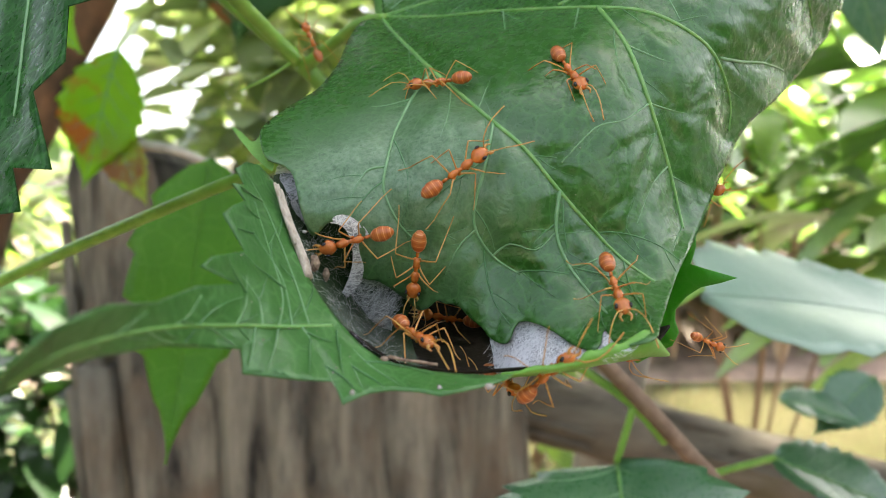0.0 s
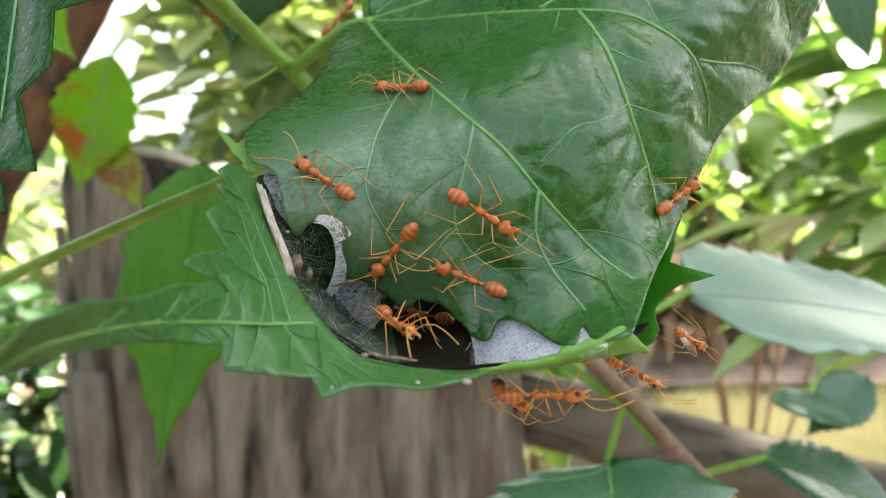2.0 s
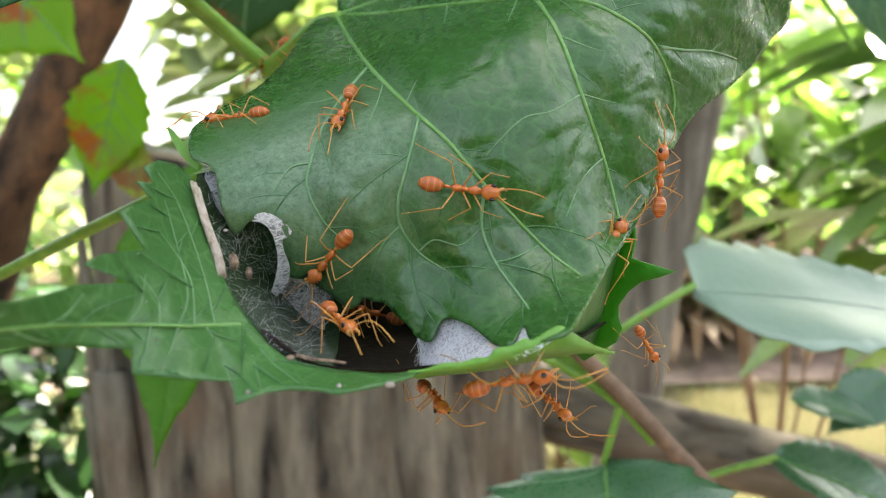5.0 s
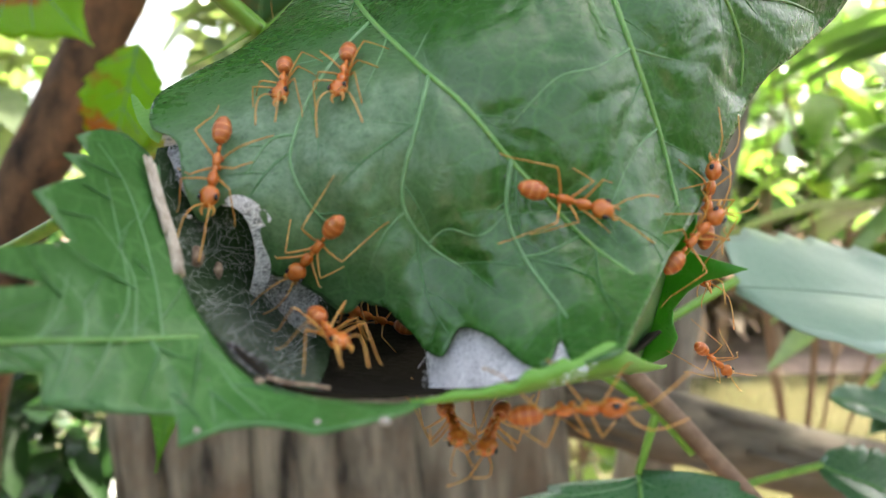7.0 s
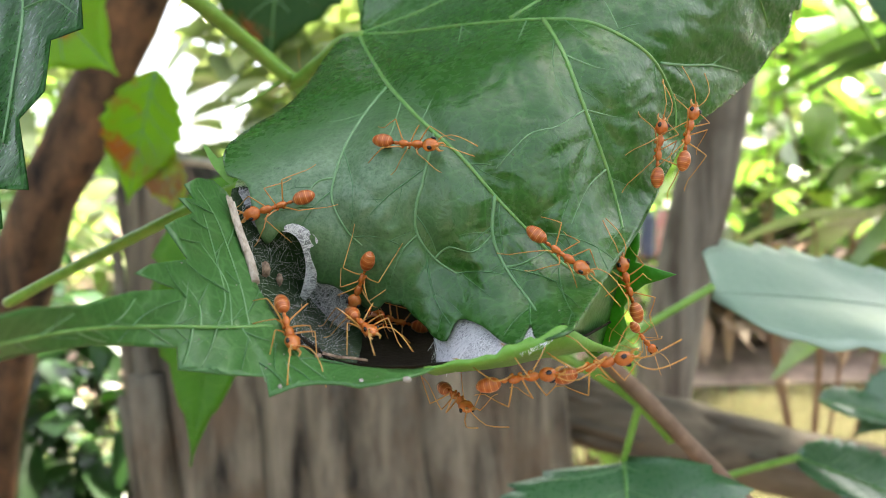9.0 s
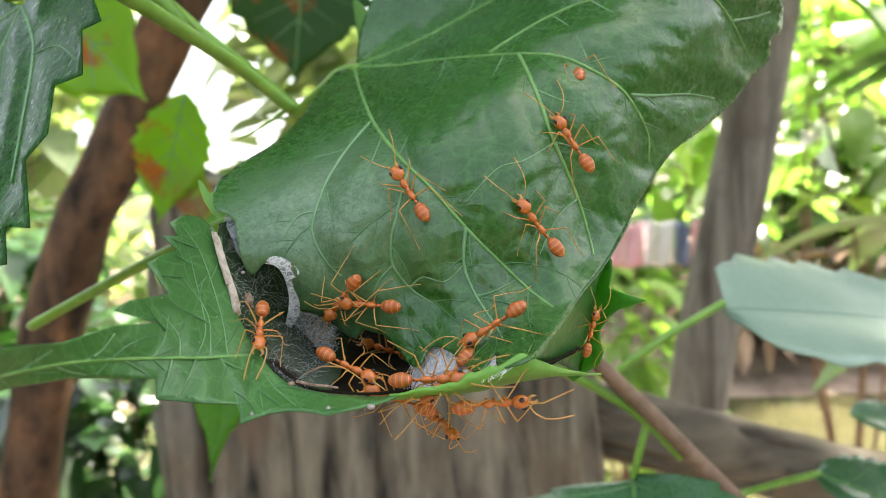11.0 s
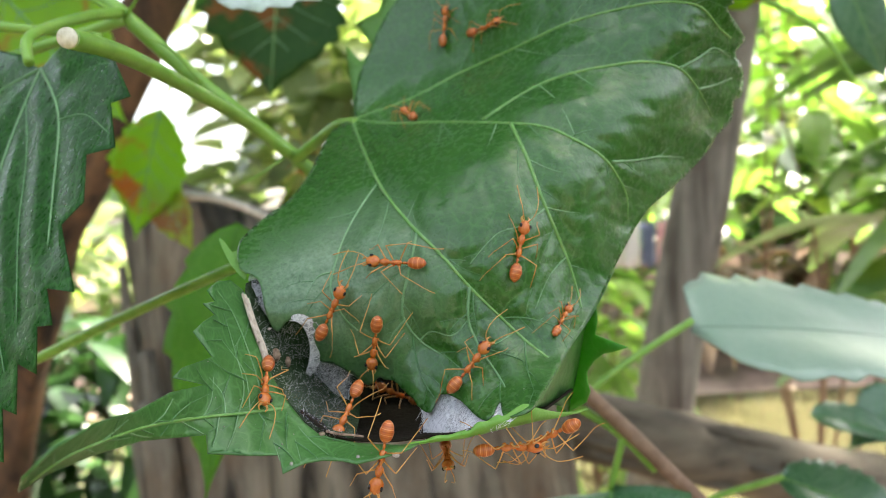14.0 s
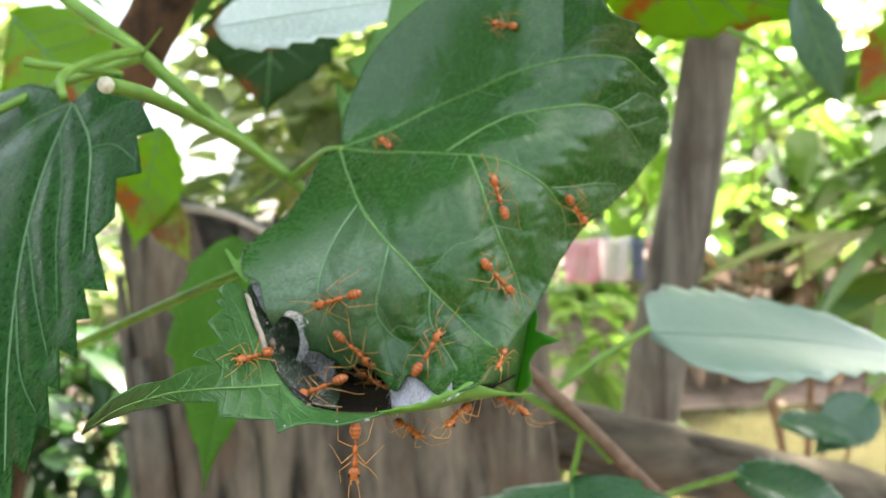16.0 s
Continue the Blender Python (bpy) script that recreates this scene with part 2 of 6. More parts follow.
# backlight is put into the bright yellow-green; the withered spots are its own
LEAF_AGED_BACKLIT = leaf_mat("aged_leaf", (0.17, 0.34, 0.006), (0.27, 0.43, 0.010), (0.26, 0.34, 0.06), cell=120.0, rough=0.45, glow=0.6, spots=((0.38, 0.12, 0.012), 22.0, 0.57))
LEAF_DARK = leaf_mat("dark_leaf", (0.010, 0.045, 0.006), (0.024, 0.075, 0.012), (0.06, 0.12, 0.03), cell=120.0, rough=0.5, glow=0.15, gloss=0.15, spots=((0.16, 0.06, 0.012), 30.0, 0.54))
BUSH_DARK = leaf_mat("bush_dark_green", (0.015, 0.05, 0.012), (0.03, 0.085, 0.02), (0.06, 0.13, 0.04), cell=40.0, rough=0.3, glow=0.2, random_tint=True)
BUSH = leaf_mat("bush_green", (0.15, 0.26, 0.06), (0.27, 0.40, 0.13), (0.32, 0.42, 0.2), cell=14.0, rough=0.35, glow=0.45, random_tint=True, gloss=0.8)
BUSH_MID = leaf_mat("bush_mid_green", (0.09, 0.17, 0.05), (0.18, 0.28, 0.11), (0.25, 0.34, 0.18), cell=14.0, rough=0.30, glow=0.3, random_tint=True, gloss=0.9)
BUSH_DRY = leaf_mat("dry_leaf_brown", (0.16, 0.10, 0.065), (0.34, 0.24, 0.17), (0.3, 0.22, 0.15), cell=14.0, rough=0.7, glow=0.15, random_tint=True, gloss=0.2)
BUSH_DULL = leaf_mat("bush_dull_green", (0.17, 0.21, 0.11), (0.28, 0.32, 0.20), (0.35, 0.38, 0.28), cell=14.0, rough=0.4, glow=0.4, random_tint=True, gloss=0.6)
BUSH_PALE = leaf_mat("bush_pale_green", (0.33, 0.37, 0.26), (0.52, 0.54, 0.42), (0.5, 0.55, 0.4), cell=14.0, rough=0.3, glow=0.45, random_tint=True, gloss=0.7)
VEIN = plain_mat("vein_pale_green", (0.10, 0.25, 0.05), (0.17, 0.34, 0.10), 500.0, 0.42, sss=0.1)
VEIN_DIM = plain_mat("side_vein_green", (0.10, 0.23, 0.085), (0.16, 0.30, 0.14), 500.0, 0.42)
VEIN_FINE = plain_mat("fine_vein_green", (0.050, 0.160, 0.045), (0.090, 0.215, 0.080), 500.0, 0.36)
STEM = plain_mat("stem_green", (0.12, 0.27, 0.026), (0.20, 0.38, 0.055), 180.0, 0.42, sss=0.1)
STEM_CUT = plain_mat("cut_pith", (0.45, 0.42, 0.28), (0.72, 0.70, 0.55), 900.0, 0.8)
STEM_BROWN = plain_mat("brown_branch", (0.13, 0.075, 0.045), (0.26, 0.17, 0.11), 150.0, 0.75, 0.5, 0.0006)
TWIG = bark_mat("dry_twig", (0.36, 0.28, 0.20), (0.78, 0.69, 0.58), (0.22, 0.15, 0.10), 900.0, 0.5, (1, 1, 0.12), 0.8)
SILK = silk_mat("silk", 0.95)
SILK_FILM = silk_mat("silk_film", 0.45)
SILK_WEB = silk_mat("silk_web", 0.07)
LEAF_FLAP = leaf_mat("leaf_flap_green", (0.05, 0.23, 0.025), (0.09, 0.31, 0.04), (0.12, 0.30, 0.08), cell=300.0, rough=0.42, glow=0.4, gloss=0.35, net_amount=0.25)
THREAD = plain_mat("silk_thread", (0.78, 0.77, 0.78), (0.92, 0.91, 0.92), 900.0, 0.5)
THREAD_DIM = plain_mat("silk_thread_dull", (0.45, 0.46, 0.44), (0.72, 0.72, 0.70), 900.0, 0.6)
CRUMB = plain_mat("crumb_brown", (0.10, 0.06, 0.04), (0.35, 0.26, 0.18), 1500.0, 0.9, 0.6)
CRUMB_PALE = plain_mat("crumb_pale", (0.20, 0.17, 0.14), (0.42, 0.39, 0.35), 1500.0, 0.9, 0.6)
ANT = plain_mat("ant_amber", (0.38, 0.095, 0.016), (0.55, 0.18, 0.038), 1400.0, 0.26, 0.15, 0.00005, sss=0.3)
ANT_LEG = plain_mat("ant_leg_amber", (0.42, 0.19, 0.035), (0.58, 0.31, 0.08), 700.0, 0.42, 0.1, 0.00003, sss=0.2)
GASTER = gaster_mat("ant_gaster_banded")
EYE_DARK = plain_mat("ant_eye", (0.008, 0.006, 0.006), (0.02, 0.012, 0.01), 3000.0, 0.2)
STUMP = bark_mat("weathered_trunk", (0.015, 0.012, 0.008), (0.26, 0.225, 0.165), (0.145, 0.098, 0.060), 34.0, 0.9, (1, 1, 0.20))
RAIL = bark_mat("timber_rail", (0.045, 0.036, 0.026), (0.20, 0.165, 0.115), (0.09, 0.085, 0.04), 20.0, 0.9, (0.2, 1, 1))
RED_BARK = bark_mat("reddish_bark", (0.010, 0.006, 0.004), (0.16, 0.088, 0.045), (0.30, 0.14, 0.06), 36.0, 0.9, (1, 1, 0.35))
POST = bark_mat("grey_post", (0.10, 0.085, 0.068), (0.36, 0.33, 0.28), (0.13, 0.105, 0.085), 30.0, 0.8, (1, 1, 0.06))
# whitish base: the sky's reflection is put into the leaf colour
LEAF_SKY_SHEEN = leaf_mat("mirroring_leaf", (0.45, 0.54, 0.49), (0.56, 0.64, 0.60), (0.5, 0.6, 0.5), cell=120.0, rough=0.25, glow=0.2, gloss=0.9)
SOIL = bark_mat("ground_litter", (0.13, 0.085, 0.06), (0.36, 0.26, 0.20), (0.10, 0.10, 0.04), 3.0, 0.8, (1, 1, 1))
WATER = plain_mat("canal_water", (0.07, 0.066, 0.03), (0.11, 0.10, 0.05), 1.5, 0.12, 0.15, 0.01)
CLOTH_PINK = plain_mat("pink_cloth", (0.75, 0.35, 0.42), (0.8, 0.55, 0.58), 20.0, 0.9)
CLOTH_BLUE = plain_mat("blue_cloth", (0.14, 0.17, 0.30), (0.22, 0.25, 0.38), 20.0, 0.9)
CLOTH_PALE = plain_mat("pale_cloth", (0.70, 0.66, 0.68), (0.8, 0.78, 0.78), 20.0, 0.9)


# ---- building helpers ----
def part(name, bm, material, parent, label="", smooth=True):
    """Links a bmesh as one mesh object under a thing or under a part."""
    me = bpy.data.meshes.new(name)
    if smooth:
        for f in bm.faces:
            f.smooth = True
    bm.to_mesh(me)
    bm.free()
    me.materials.append(material)
    ob = new(name, me)
    ob.parent = parent
    if label:
        ob["label"] = label
    return ob


def thing(name, label, category, at=(0, 0, 0), group="", kind=""):
    ob = new(name)
    ob.empty_display_size = 0.01
    ob.location = at
    return tagged(ob, label, category, group, kind)


def catmull(pts, n, closed=False):
    """A smooth line through the points, n steps a span."""
    P = [Vector(p) for p in pts]
    out, k = [], len(P)
    for i in range(k if closed else k - 1):
        a, b, c, d = (P[(i + q) % k] if closed else P[min(max(i + q, 0), k - 1)] for q in (-1, 0, 1, 2))
        for s in range(n):
            u = s / n
            out.append(0.5 * (2 * b + (c - a) * u + (2 * a - 5 * b + 4 * c - d) * u * u + (3 * b - a - 3 * c + d) * u ** 3))
    if not closed:
        out.append(P[-1])
    return out


def tube(bm, pts, radii, sides=8, cap=True, knots=0.0):
    """A tapered round bar along a line of points."""
    pts = [Vector(p) for p in pts]
    n = len(pts)
    rings = []
    up = Vector((0.31, 0.17, 0.93))
    for i, p in enumerate(pts):
        d = (pts[min(i + 1, n - 1)] - pts[max(i - 1, 0)]).normalized()
        a = d.cross(up)
        if a.length < 1e-4:
            a = d.cross(Vector((1, 0, 0)))
        a.normalize()
        b = d.cross(a)
        r = radii if isinstance(radii, (int, float)) else radii[0] + (radii[-1] - radii[0]) * i / (n - 1)
        if knots:
            r *= 1 + knots * noise.noise(p * 90)
        rings.append([bm.verts.new(p + r * (math.cos(q) * a + math.sin(q) * b)) for q in (2 * math.pi * k / sides for k in range(sides))])
    for r0, r1 in zip(rings, rings[1:]):
        for k in range(sides):
            bm.faces.new((r0[k], r0[(k + 1) % sides], r1[(k + 1) % sides], r1[k]))
    if cap:
        bm.faces.new(rings[0][::-1])
        bm.faces.new(rings[-1])
    return rings


def ball(bm, centre, radii, turn=None, rings=10, sides=14, shape=None):
    """A rounded body; shape(s, q) scales it along its y axis (s from -1 to 1)."""
    m = Matrix.Translation(centre) @ (turn.to_4x4() if turn else Matrix.Identity(4))
    rows = []
    for i in range(1, rings):
        th = math.pi * i / rings
        s, c = -math.cos(th), math.sin(th)
        k = shape(s) if shape else 1.0
        rows.append([bm.verts.new(m @ Vector((radii[0] * c * k * math.cos(q), radii[1] * s, radii[2] * c * k * math.sin(q)))) for q in (2 * math.pi * j / sides for j in range(sides))])
    lo, hi = bm.verts.new(m @ Vector((0, -radii[1], 0))), bm.verts.new(m @ Vector((0, radii[1], 0)))
    for r0, r1 in zip(rows, rows[1:]):
        for j in range(sides):
            bm.faces.new((r0[j], r1[j], r1[(j + 1) % sides], r0[(j + 1) % sides]))
    for j in range(sides):
        bm.faces.new((lo, rows[0][j], rows[0][(j + 1) % sides]))
        bm.faces.new((hi, rows[-1][(j + 1) % sides], rows[-1][j]))


def inside(poly, q):
    """Which of the points q lie inside the outline."""
    a, b = poly, np.roll(poly, -1, axis=0)
    hit = np.zeros(len(q), bool)
    for (x0, y0), (x1, y1) in zip(a, b):
        if y0 != y1:
            hit ^= ((y0 > q[:, 1]) != (y1 > q[:, 1])) & (q[:, 0] < (x1 - x0) * (q[:, 1] - y0) / (y1 - y0) + x0)
    return hit


def near_line(q, lines):
    """Distance of the points q from the nearest of some polylines."""
    best = np.full(len(q), 1e9)
    for line in lines:
        line = np.array([tuple(p)[:2] for p in line])
        for a, b in zip(line, line[1:]):
            d = b - a
            s = np.clip(((q - a) @ d) / max(d @ d, 1e-12), 0, 1)
            best = np.minimum(best, np.hypot(*(q - a - s[:, None] * d).T))
    return best


def sheet(outline, place, step, smooth=3, veins=(), puff=0.0, reach=0.03, ripple=0.0, towards=(0, -1, 0), small=None):
    """A leaf or felt surface: the outline is filled with small triangles, and place(u, v) sets them in space.
    Between the veins it bulges by puff."""
    from mathutils.geometry import delaunay_2d_cdt
    rim = np.array([tuple(p)[:2] for p in catmull([(*p, 0) for p in outline], smooth, True)])
    lo, hi = rim.min(0), rim.max(0)
    gx, gy = np.meshgrid(np.arange(lo[0], hi[0], step), np.arange(lo[1], hi[1], step * 0.87))
    gx[1::2] += step / 2
    q = np.stack([gx.ravel(), gy.ravel()], 1)
    q += np.random.RandomState(4).uniform(-0.15, 0.15, q.shape) * step
    q = q[inside(rim, q)]
    q = q[near_line(q, [np.vstack([rim, rim[:1]])]) > step * 0.45]
    n = len(rim)
    every = [Vector(p) for p in np.vstack([rim, q])]
    verts, _, faces, _, _, _ = delaunay_2d_cdt(every, [], [list(range(n))], 1, 1e-7)
    flat = np.array([tuple(p) for p in verts])
    rise = puff * (1 - np.exp(-(near_line(flat, veins) / reach) ** 2)) if len(veins) else np.zeros(len(flat))
    if small:
        rise = rise + small[1] * (1 - np.exp(-(near_line(flat, list(veins) + small[0]) / small[2]) ** 2))
    bm = bmesh.new()
    look_to = Vector(towards)
    out = []
    for (u, v), r in zip(flat.tolist(), rise.tolist()):
        p = place(u, v)
        if ripple:
            p = p + look_to * ripple * noise.noise(Vector((u * 14, v * 14, 0.3)))
        out.append(bm.verts.new(p + look_to * r))
    for f in faces:
        try:
            bm.faces.new([out[i] for i in f])
        except ValueError:
            pass
    bm.normal_update()
    total = sum((f.normal * f.calc_area() for f in bm.faces), Vector())
    if total.dot(look_to) < 0:
        bmesh.ops.reverse_faces(bm, faces=bm.faces[:])
    return bm


def thicken(ob, d):
    s = ob.modifiers.new("thickness", "SOLIDIFY")
    s.thickness, s.offset = d, -1
    return ob


# ---- the curved surfaces of the nest, as shells round one point ----
SHELL = Vector((0.012, -0.012, 1.305))


def blade_depth(u, v):
    return (0.1029 + 0.0276 * v + 0.3566 * v * v + 1.6863 * v ** 3 + 0.0064 * u - 0.2413 * u * v - 3.0987 * u * v * v
            + 0.1916 * u * u + 0.6349 * u * u * v + 0.3835 * u ** 3)


def blade_at(u, v, lift=0.0):
    r = blade_depth(u, min(v, 0.22))
    if v > 0.22:
        # the upper part stands more upright again
        slope, w = (r - blade_depth(u, 0.216)) / 0.004, v - 0.22
        r += min(slope, 0.09) * w + max(slope - 0.09, 0.0) * 0.045 * (1 - math.exp(-w / 0.045))
    if r > 0.148:
        r = 0.148 + 0.018 * (1 - math.exp(-(r - 0.148) / 0.018))
    r += 0.0005 * noise.noise(Vector((u * 14, v * 14, 0.3)))
    return SHELL + (r - lift) * Vector((u, 1, v))


def lobe_at(u, v, lift=0.0):
    r = 0.1611 + 0.3053 * v + 0.0599 * v * v + 0.1493 * u + 0.6442 * u * v - 0.0971 * u * u
    return SHELL + (r - lift) * Vector((u, 1, v))


LOBE_BORDER = [(-0.314, -0.029), (-0.305, -0.044), (-0.296, -0.085), (-0.286, -0.130), (-0.279, -0.150), (-0.263, -0.177), (-0.246, -0.202), (-0.229, -0.225),
               (-0.211, -0.241), (-0.187, -0.250), (-0.150, -0.256), (-0.114, -0.260), (-0.060, -0.258)]


def near_edge(u, v):
    """How far from the lobe's inner border a point lies."""
    best = 1.0
    for (a0, b0), (a1, b1) in zip(LOBE_BORDER, LOBE_BORDER[1:]):
        da, db = a1 - a0, b1 - b0
        s = min(max(((u - a0) * da + (v - b0) * db) / (da * da + db * db), 0.0), 1.0)
        best = min(best, math.hypot(u - a0 - s * da, v - b0 - s * db))
    return best


def scaled(pts):
    return [(a / 1000, b / 1000) for a, b in pts]


# ---- the woven leaf nest ----
nest = thing("leaf_nest", "curled glossy green leaf bound with grey silk into a nest", "leaf nest")
BLADE_RIM = scaled([(-152, 181), (-148, 199), (-141, 233), (-124, 268), (-98, 316), (-54, 363), (3, 405), (88, 449), (195, 469), (280, 452), (319, 396), (367, 374), (357, 350), (385, 316), (376, 308), (395, 264), (383, 247), (390, 216), (384, 184), (375, 180), (370, 153), (350, 133), (333, 107), (292, 69), (263, 46), (237, 8), (217, -27), (201, -63), (187, -90), (171, -112), (157, -133), (142, -160), (128, -182), (115, -202), (107, -215)]) + scaled(
    [(89, -222), (65, -224), (58, -206), (44, -227), (25, -225), (-2, -202), (-31, -194), (-46, -219), (-62, -214), (-71, -201), (-85, -188), (-97, -175), (-111, -172), (-120, -168), (-129, -176), (-138, -179), (-148, -173), (-157, -165), (-164, -160), (-186, -146), (-202, -143), (-214, -134), (-216, -123), (-218, -110), (-223, -95), (-231, -83), (-241, -78), (-250, -81), (-256, -88), (-263, -94), (-269, -91), (-275, -78), (-280, -62), (-283, -43), (-286, -24), (-295, -12), (-313, -4), (-318, 14), (-315, 32), (-302, 45), (-277, 63), (-242, 84), (-213, 115), (-194, 148), (-174, 174)])
MAIN_VEINS = [scaled(v) for v in (
    [(-152, 181), (-93, 177), (-23, 179), (80, 177), (132, 170), (171, 152), (207, 126), (227, 94), (237, 64), (236, 34)],
    [(-152, 181), (-67, 207), (0, 237), (79, 269), (160, 303), (239, 321), (298, 327), (343, 317), (365, 285), (379, 268)],
    [(39, 182), (105, 218), (164, 238), (241, 248), (278, 247), (312, 235), (334, 203), (349, 162)],
    [(-152, 181), (-135, 144), (-106, 96), (-63, 46), (-22, 6), (16, -41), (54, -83), (94, -124), (127, -150)],
    [(80, 177), (105, 129), (129, 61), (154, -10), (168, -64), (172, -84)])]
SIDE_VEINS = [scaled(v) for v in (
    [(-115, 102), (-141, 70), (-166, 29), (-181, -13), (-185, -43), (-169, -79), (-149, -100)],
    [(-55, 39), (-69, -17), (-80, -57), (-79, -88), (-58, -119), (-28, -140)],
    [(18, -43), (14, -91), (29, -132), (56, -173), (66, -189)],
    [(220, 117), (249, 115), (281, 116), (311, 110)],
    [(312, 235), (337, 246), (358, 257), (376, 241)],
    [(334, 203), (357, 206), (376, 212)])]
SMALL_VEINS = [scaled(v) for v in (
    [(-140, 190), (-95, 225), (-50, 260), (0, 300)], 
    [(-95, 85), (-105, 50), (-118, 20)], [(-79, -88), (-100, -110), (-118, -150)], [(-59, -119), (-40, -105), (-10, -112), (13, -91)],
    [(-20, 180), (-30, 130), (-50, 95), (-70, 55)], [(129, 61), (165, 52), (200, 50)], [(129, 61), (95, 40), (60, 30), (20, -10)],
    [(105, 129), (150, 110), (185, 112)], [(60, 178), (40, 130), (20, 95)], [(155, -10), (130, -35), (110, -80)],
    [(-181, -14), (-205, -20), (-225, -50)], [(-141, 69), (-185, 60), (-225, 70)], [(26, -132), (50, -128), (80, -112)],
    [(120, 223), (150, 200), (170, 160)], [(166, 240), (210, 215), (255, 210), (300, 220)], [(80, 270), (140, 262), (200, 262)],
    [(2, 239), (30, 290), (80, 330), (140, 370)], [(158, 301), (200, 345), (250, 375)], [(236, 319), (280, 350), (320, 352)])]
lines = [catmull([(*p, 0) for p in v], 5) for v in MAIN_VEINS + SIDE_VEINS]
thin_lines = [catmull([(*p, 0) for p in v], 5) for v in SMALL_VEINS]
# finer veins branch off the larger ones until they meet a neighbour
rnd = random.Random(5)
rim_poly = np.array(BLADE_RIM)
taken = [np.array([(p.x, p.y) for p in ln]) for ln in lines + thin_lines]


def sprout(parents, every, most, gap, children, poly=rim_poly, used=taken):
    """Veins that branch off their parents and end at a neighbour or at the leaf's edge."""
    for line in parents:
        walked, turn = rnd.uniform(0, every), 1
        for a, b in zip(line, line[1:]):
            walked += (b - a).length
            if walked < every:
                continue
            walked, turn = rnd.uniform(-0.3, 0.2) * every, -turn
            d = (b - a).normalized()
            ang = turn * rnd.uniform(0.70, 0.95)
            d = Vector((d.x * math.cos(ang) - d.y * math.sin(ang), d.x * math.sin(ang) + d.y * math.cos(ang), 0))
            p, trail, bend = b.copy(), [b.copy()], -turn * rnd.uniform(0.02, 0.06)
            for n in range(int(most / 0.006)):
                ca, sa = math.cos(bend + rnd.uniform(-0.06, 0.06)), math.sin(bend + rnd.uniform(-0.06, 0.06))
                d = Vector((d.x * ca - d.y * sa, d.x * sa + d.y * ca, 0)).normalized()
                p = p + d * 0.006
                q = np.array([[p.x, p.y]])
                if not inside(poly, q)[0]:
                    break
                trail.append(p.copy())
                if n > 2 and min(np.hypot(*(t - q).T).min() for t in used) < gap:
                    break
            if len(trail) > 3:
                children.append(trail)
                used.append(np.array([(t.x, t.y) for t in trail]))


second = []
sprout(lines, 0.050, 0.14, 0.008, second)
third = []
sprout(thin_lines + second, 0.030, 0.050, 0.006, third)
blade = part("blade", sheet(BLADE_RIM, blade_at, 0.0046, 3, lines, 0.0013, 0.026, small=(thin_lines + second + third, 0.00030, 0.0080)), LEAF, nest, "glossy dark green leaf blade, curled over")
thicken(blade, 0.0002)
for k, line in enumerate(lines):
    bm = bmesh.new()
    big = k < len(MAIN_VEINS)
    tube(bm, [blade_at(p.x, p.y, 0.00002) for p in line], (0.00036, 0.00018) if big else (0.00027, 0.00013), 7)
    part("vein", bm, VEIN if big else VEIN_DIM, nest)
for group, size, paint in ((thin_lines, (0.00019, 0.00010), VEIN_DIM), (second, (0.00014, 0.00006), VEIN_FINE), (third, (0.00007, 0.00004), VEIN_FINE)):
    bm = bmesh.new()
    for line in group:
        tube(bm, [blade_at(p.x, p.y, 0.0013 * r) for p, r in zip(line, (1 - np.exp(-(near_line(np.array([(p.x, p.y) for p in line]), lines) / 0.026) ** 2)).tolist())], size, 4, False)
    tagged(part("small_vein", bm, paint, nest), kind="stuff")

# the lower lobe: a long tail, a toothed side, and the floor of the pocket
LOBE_RIM = scaled([(-679, -300), (-672, -275), (-611, -224), (-545, -196), (-478, -186), (-428, -165), (-375, -159), (-420, -141), (-402, -128), (-360, -119), (-385, -78), (-370, -67), (-355, -59), (-370, -41), (-354, -41), (-364, -23), (-349, -13), (-330, -15), (-314, -29), (-305, -44), (-296, -85), (-286, -130), (-279, -150), (-263, -177), (-246, -202), (-229, -225), (-211, -241), (-187, -250), (-150, -256), (-114, -260), (-83, -262), (-52, -256), (-71, -267), (-92, -273), (-120, -278), (-149, -283), (-173, -280), (-204, -281), (-229, -284), (-238, -287), (-263, -296), (-270, -271), (-308, -266), (-378, -263), (-380, -236), (-432, -234), (-480, -236), (-557, -250), (-640, -277)])
LOBE_VEINS = [scaled(v) for v in (
    [(-668, -287), (-614, -253), (-544, -230), (-467, -214), (-384, -209), (-320, -208), (-285, -206), (-262, -205)],
    [(-384, -209), (-370, -185), (-365, -150)], [(-330, -208), (-320, -170), (-335, -100), (-345, -60)], [(-300, -208), (-285, -235), (-270, -280)],
    [(-360, -210), (-365, -235), (-372, -255)], [(-350, -209), (-352, -178), (-372, -150)], [(-312, -208), (-318, -150), (-350, -98)],
    [(-290, -207), (-302, -150), (-328, -70), (-352, -28)], [(-330, -208), (-338, -235), (-350, -260)], [(-275, -206), (-252, -235), (-238, -280)],
    [(-262, -205), (-228, -248), (-195, -275)], [(-467, -214), (-445, -200), (-428, -176)], [(-544, -230), (-520, -214), (-500, -200)], [(-500, -222), (-478, -230), (-450, -234)],
    [(-420, -211), (-400, -224), (-385, -234)])]
lobe_lines = [catmull([(*p, 0) for p in v], 5) for v in LOBE_VEINS]
lobe_small = []
sprout(lobe_lines, 0.035, 0.08, 0.007, lobe_small, np.array(LOBE_RIM), [np.array([(p.x, p.y) for p in ln]) for ln in lobe_lines])
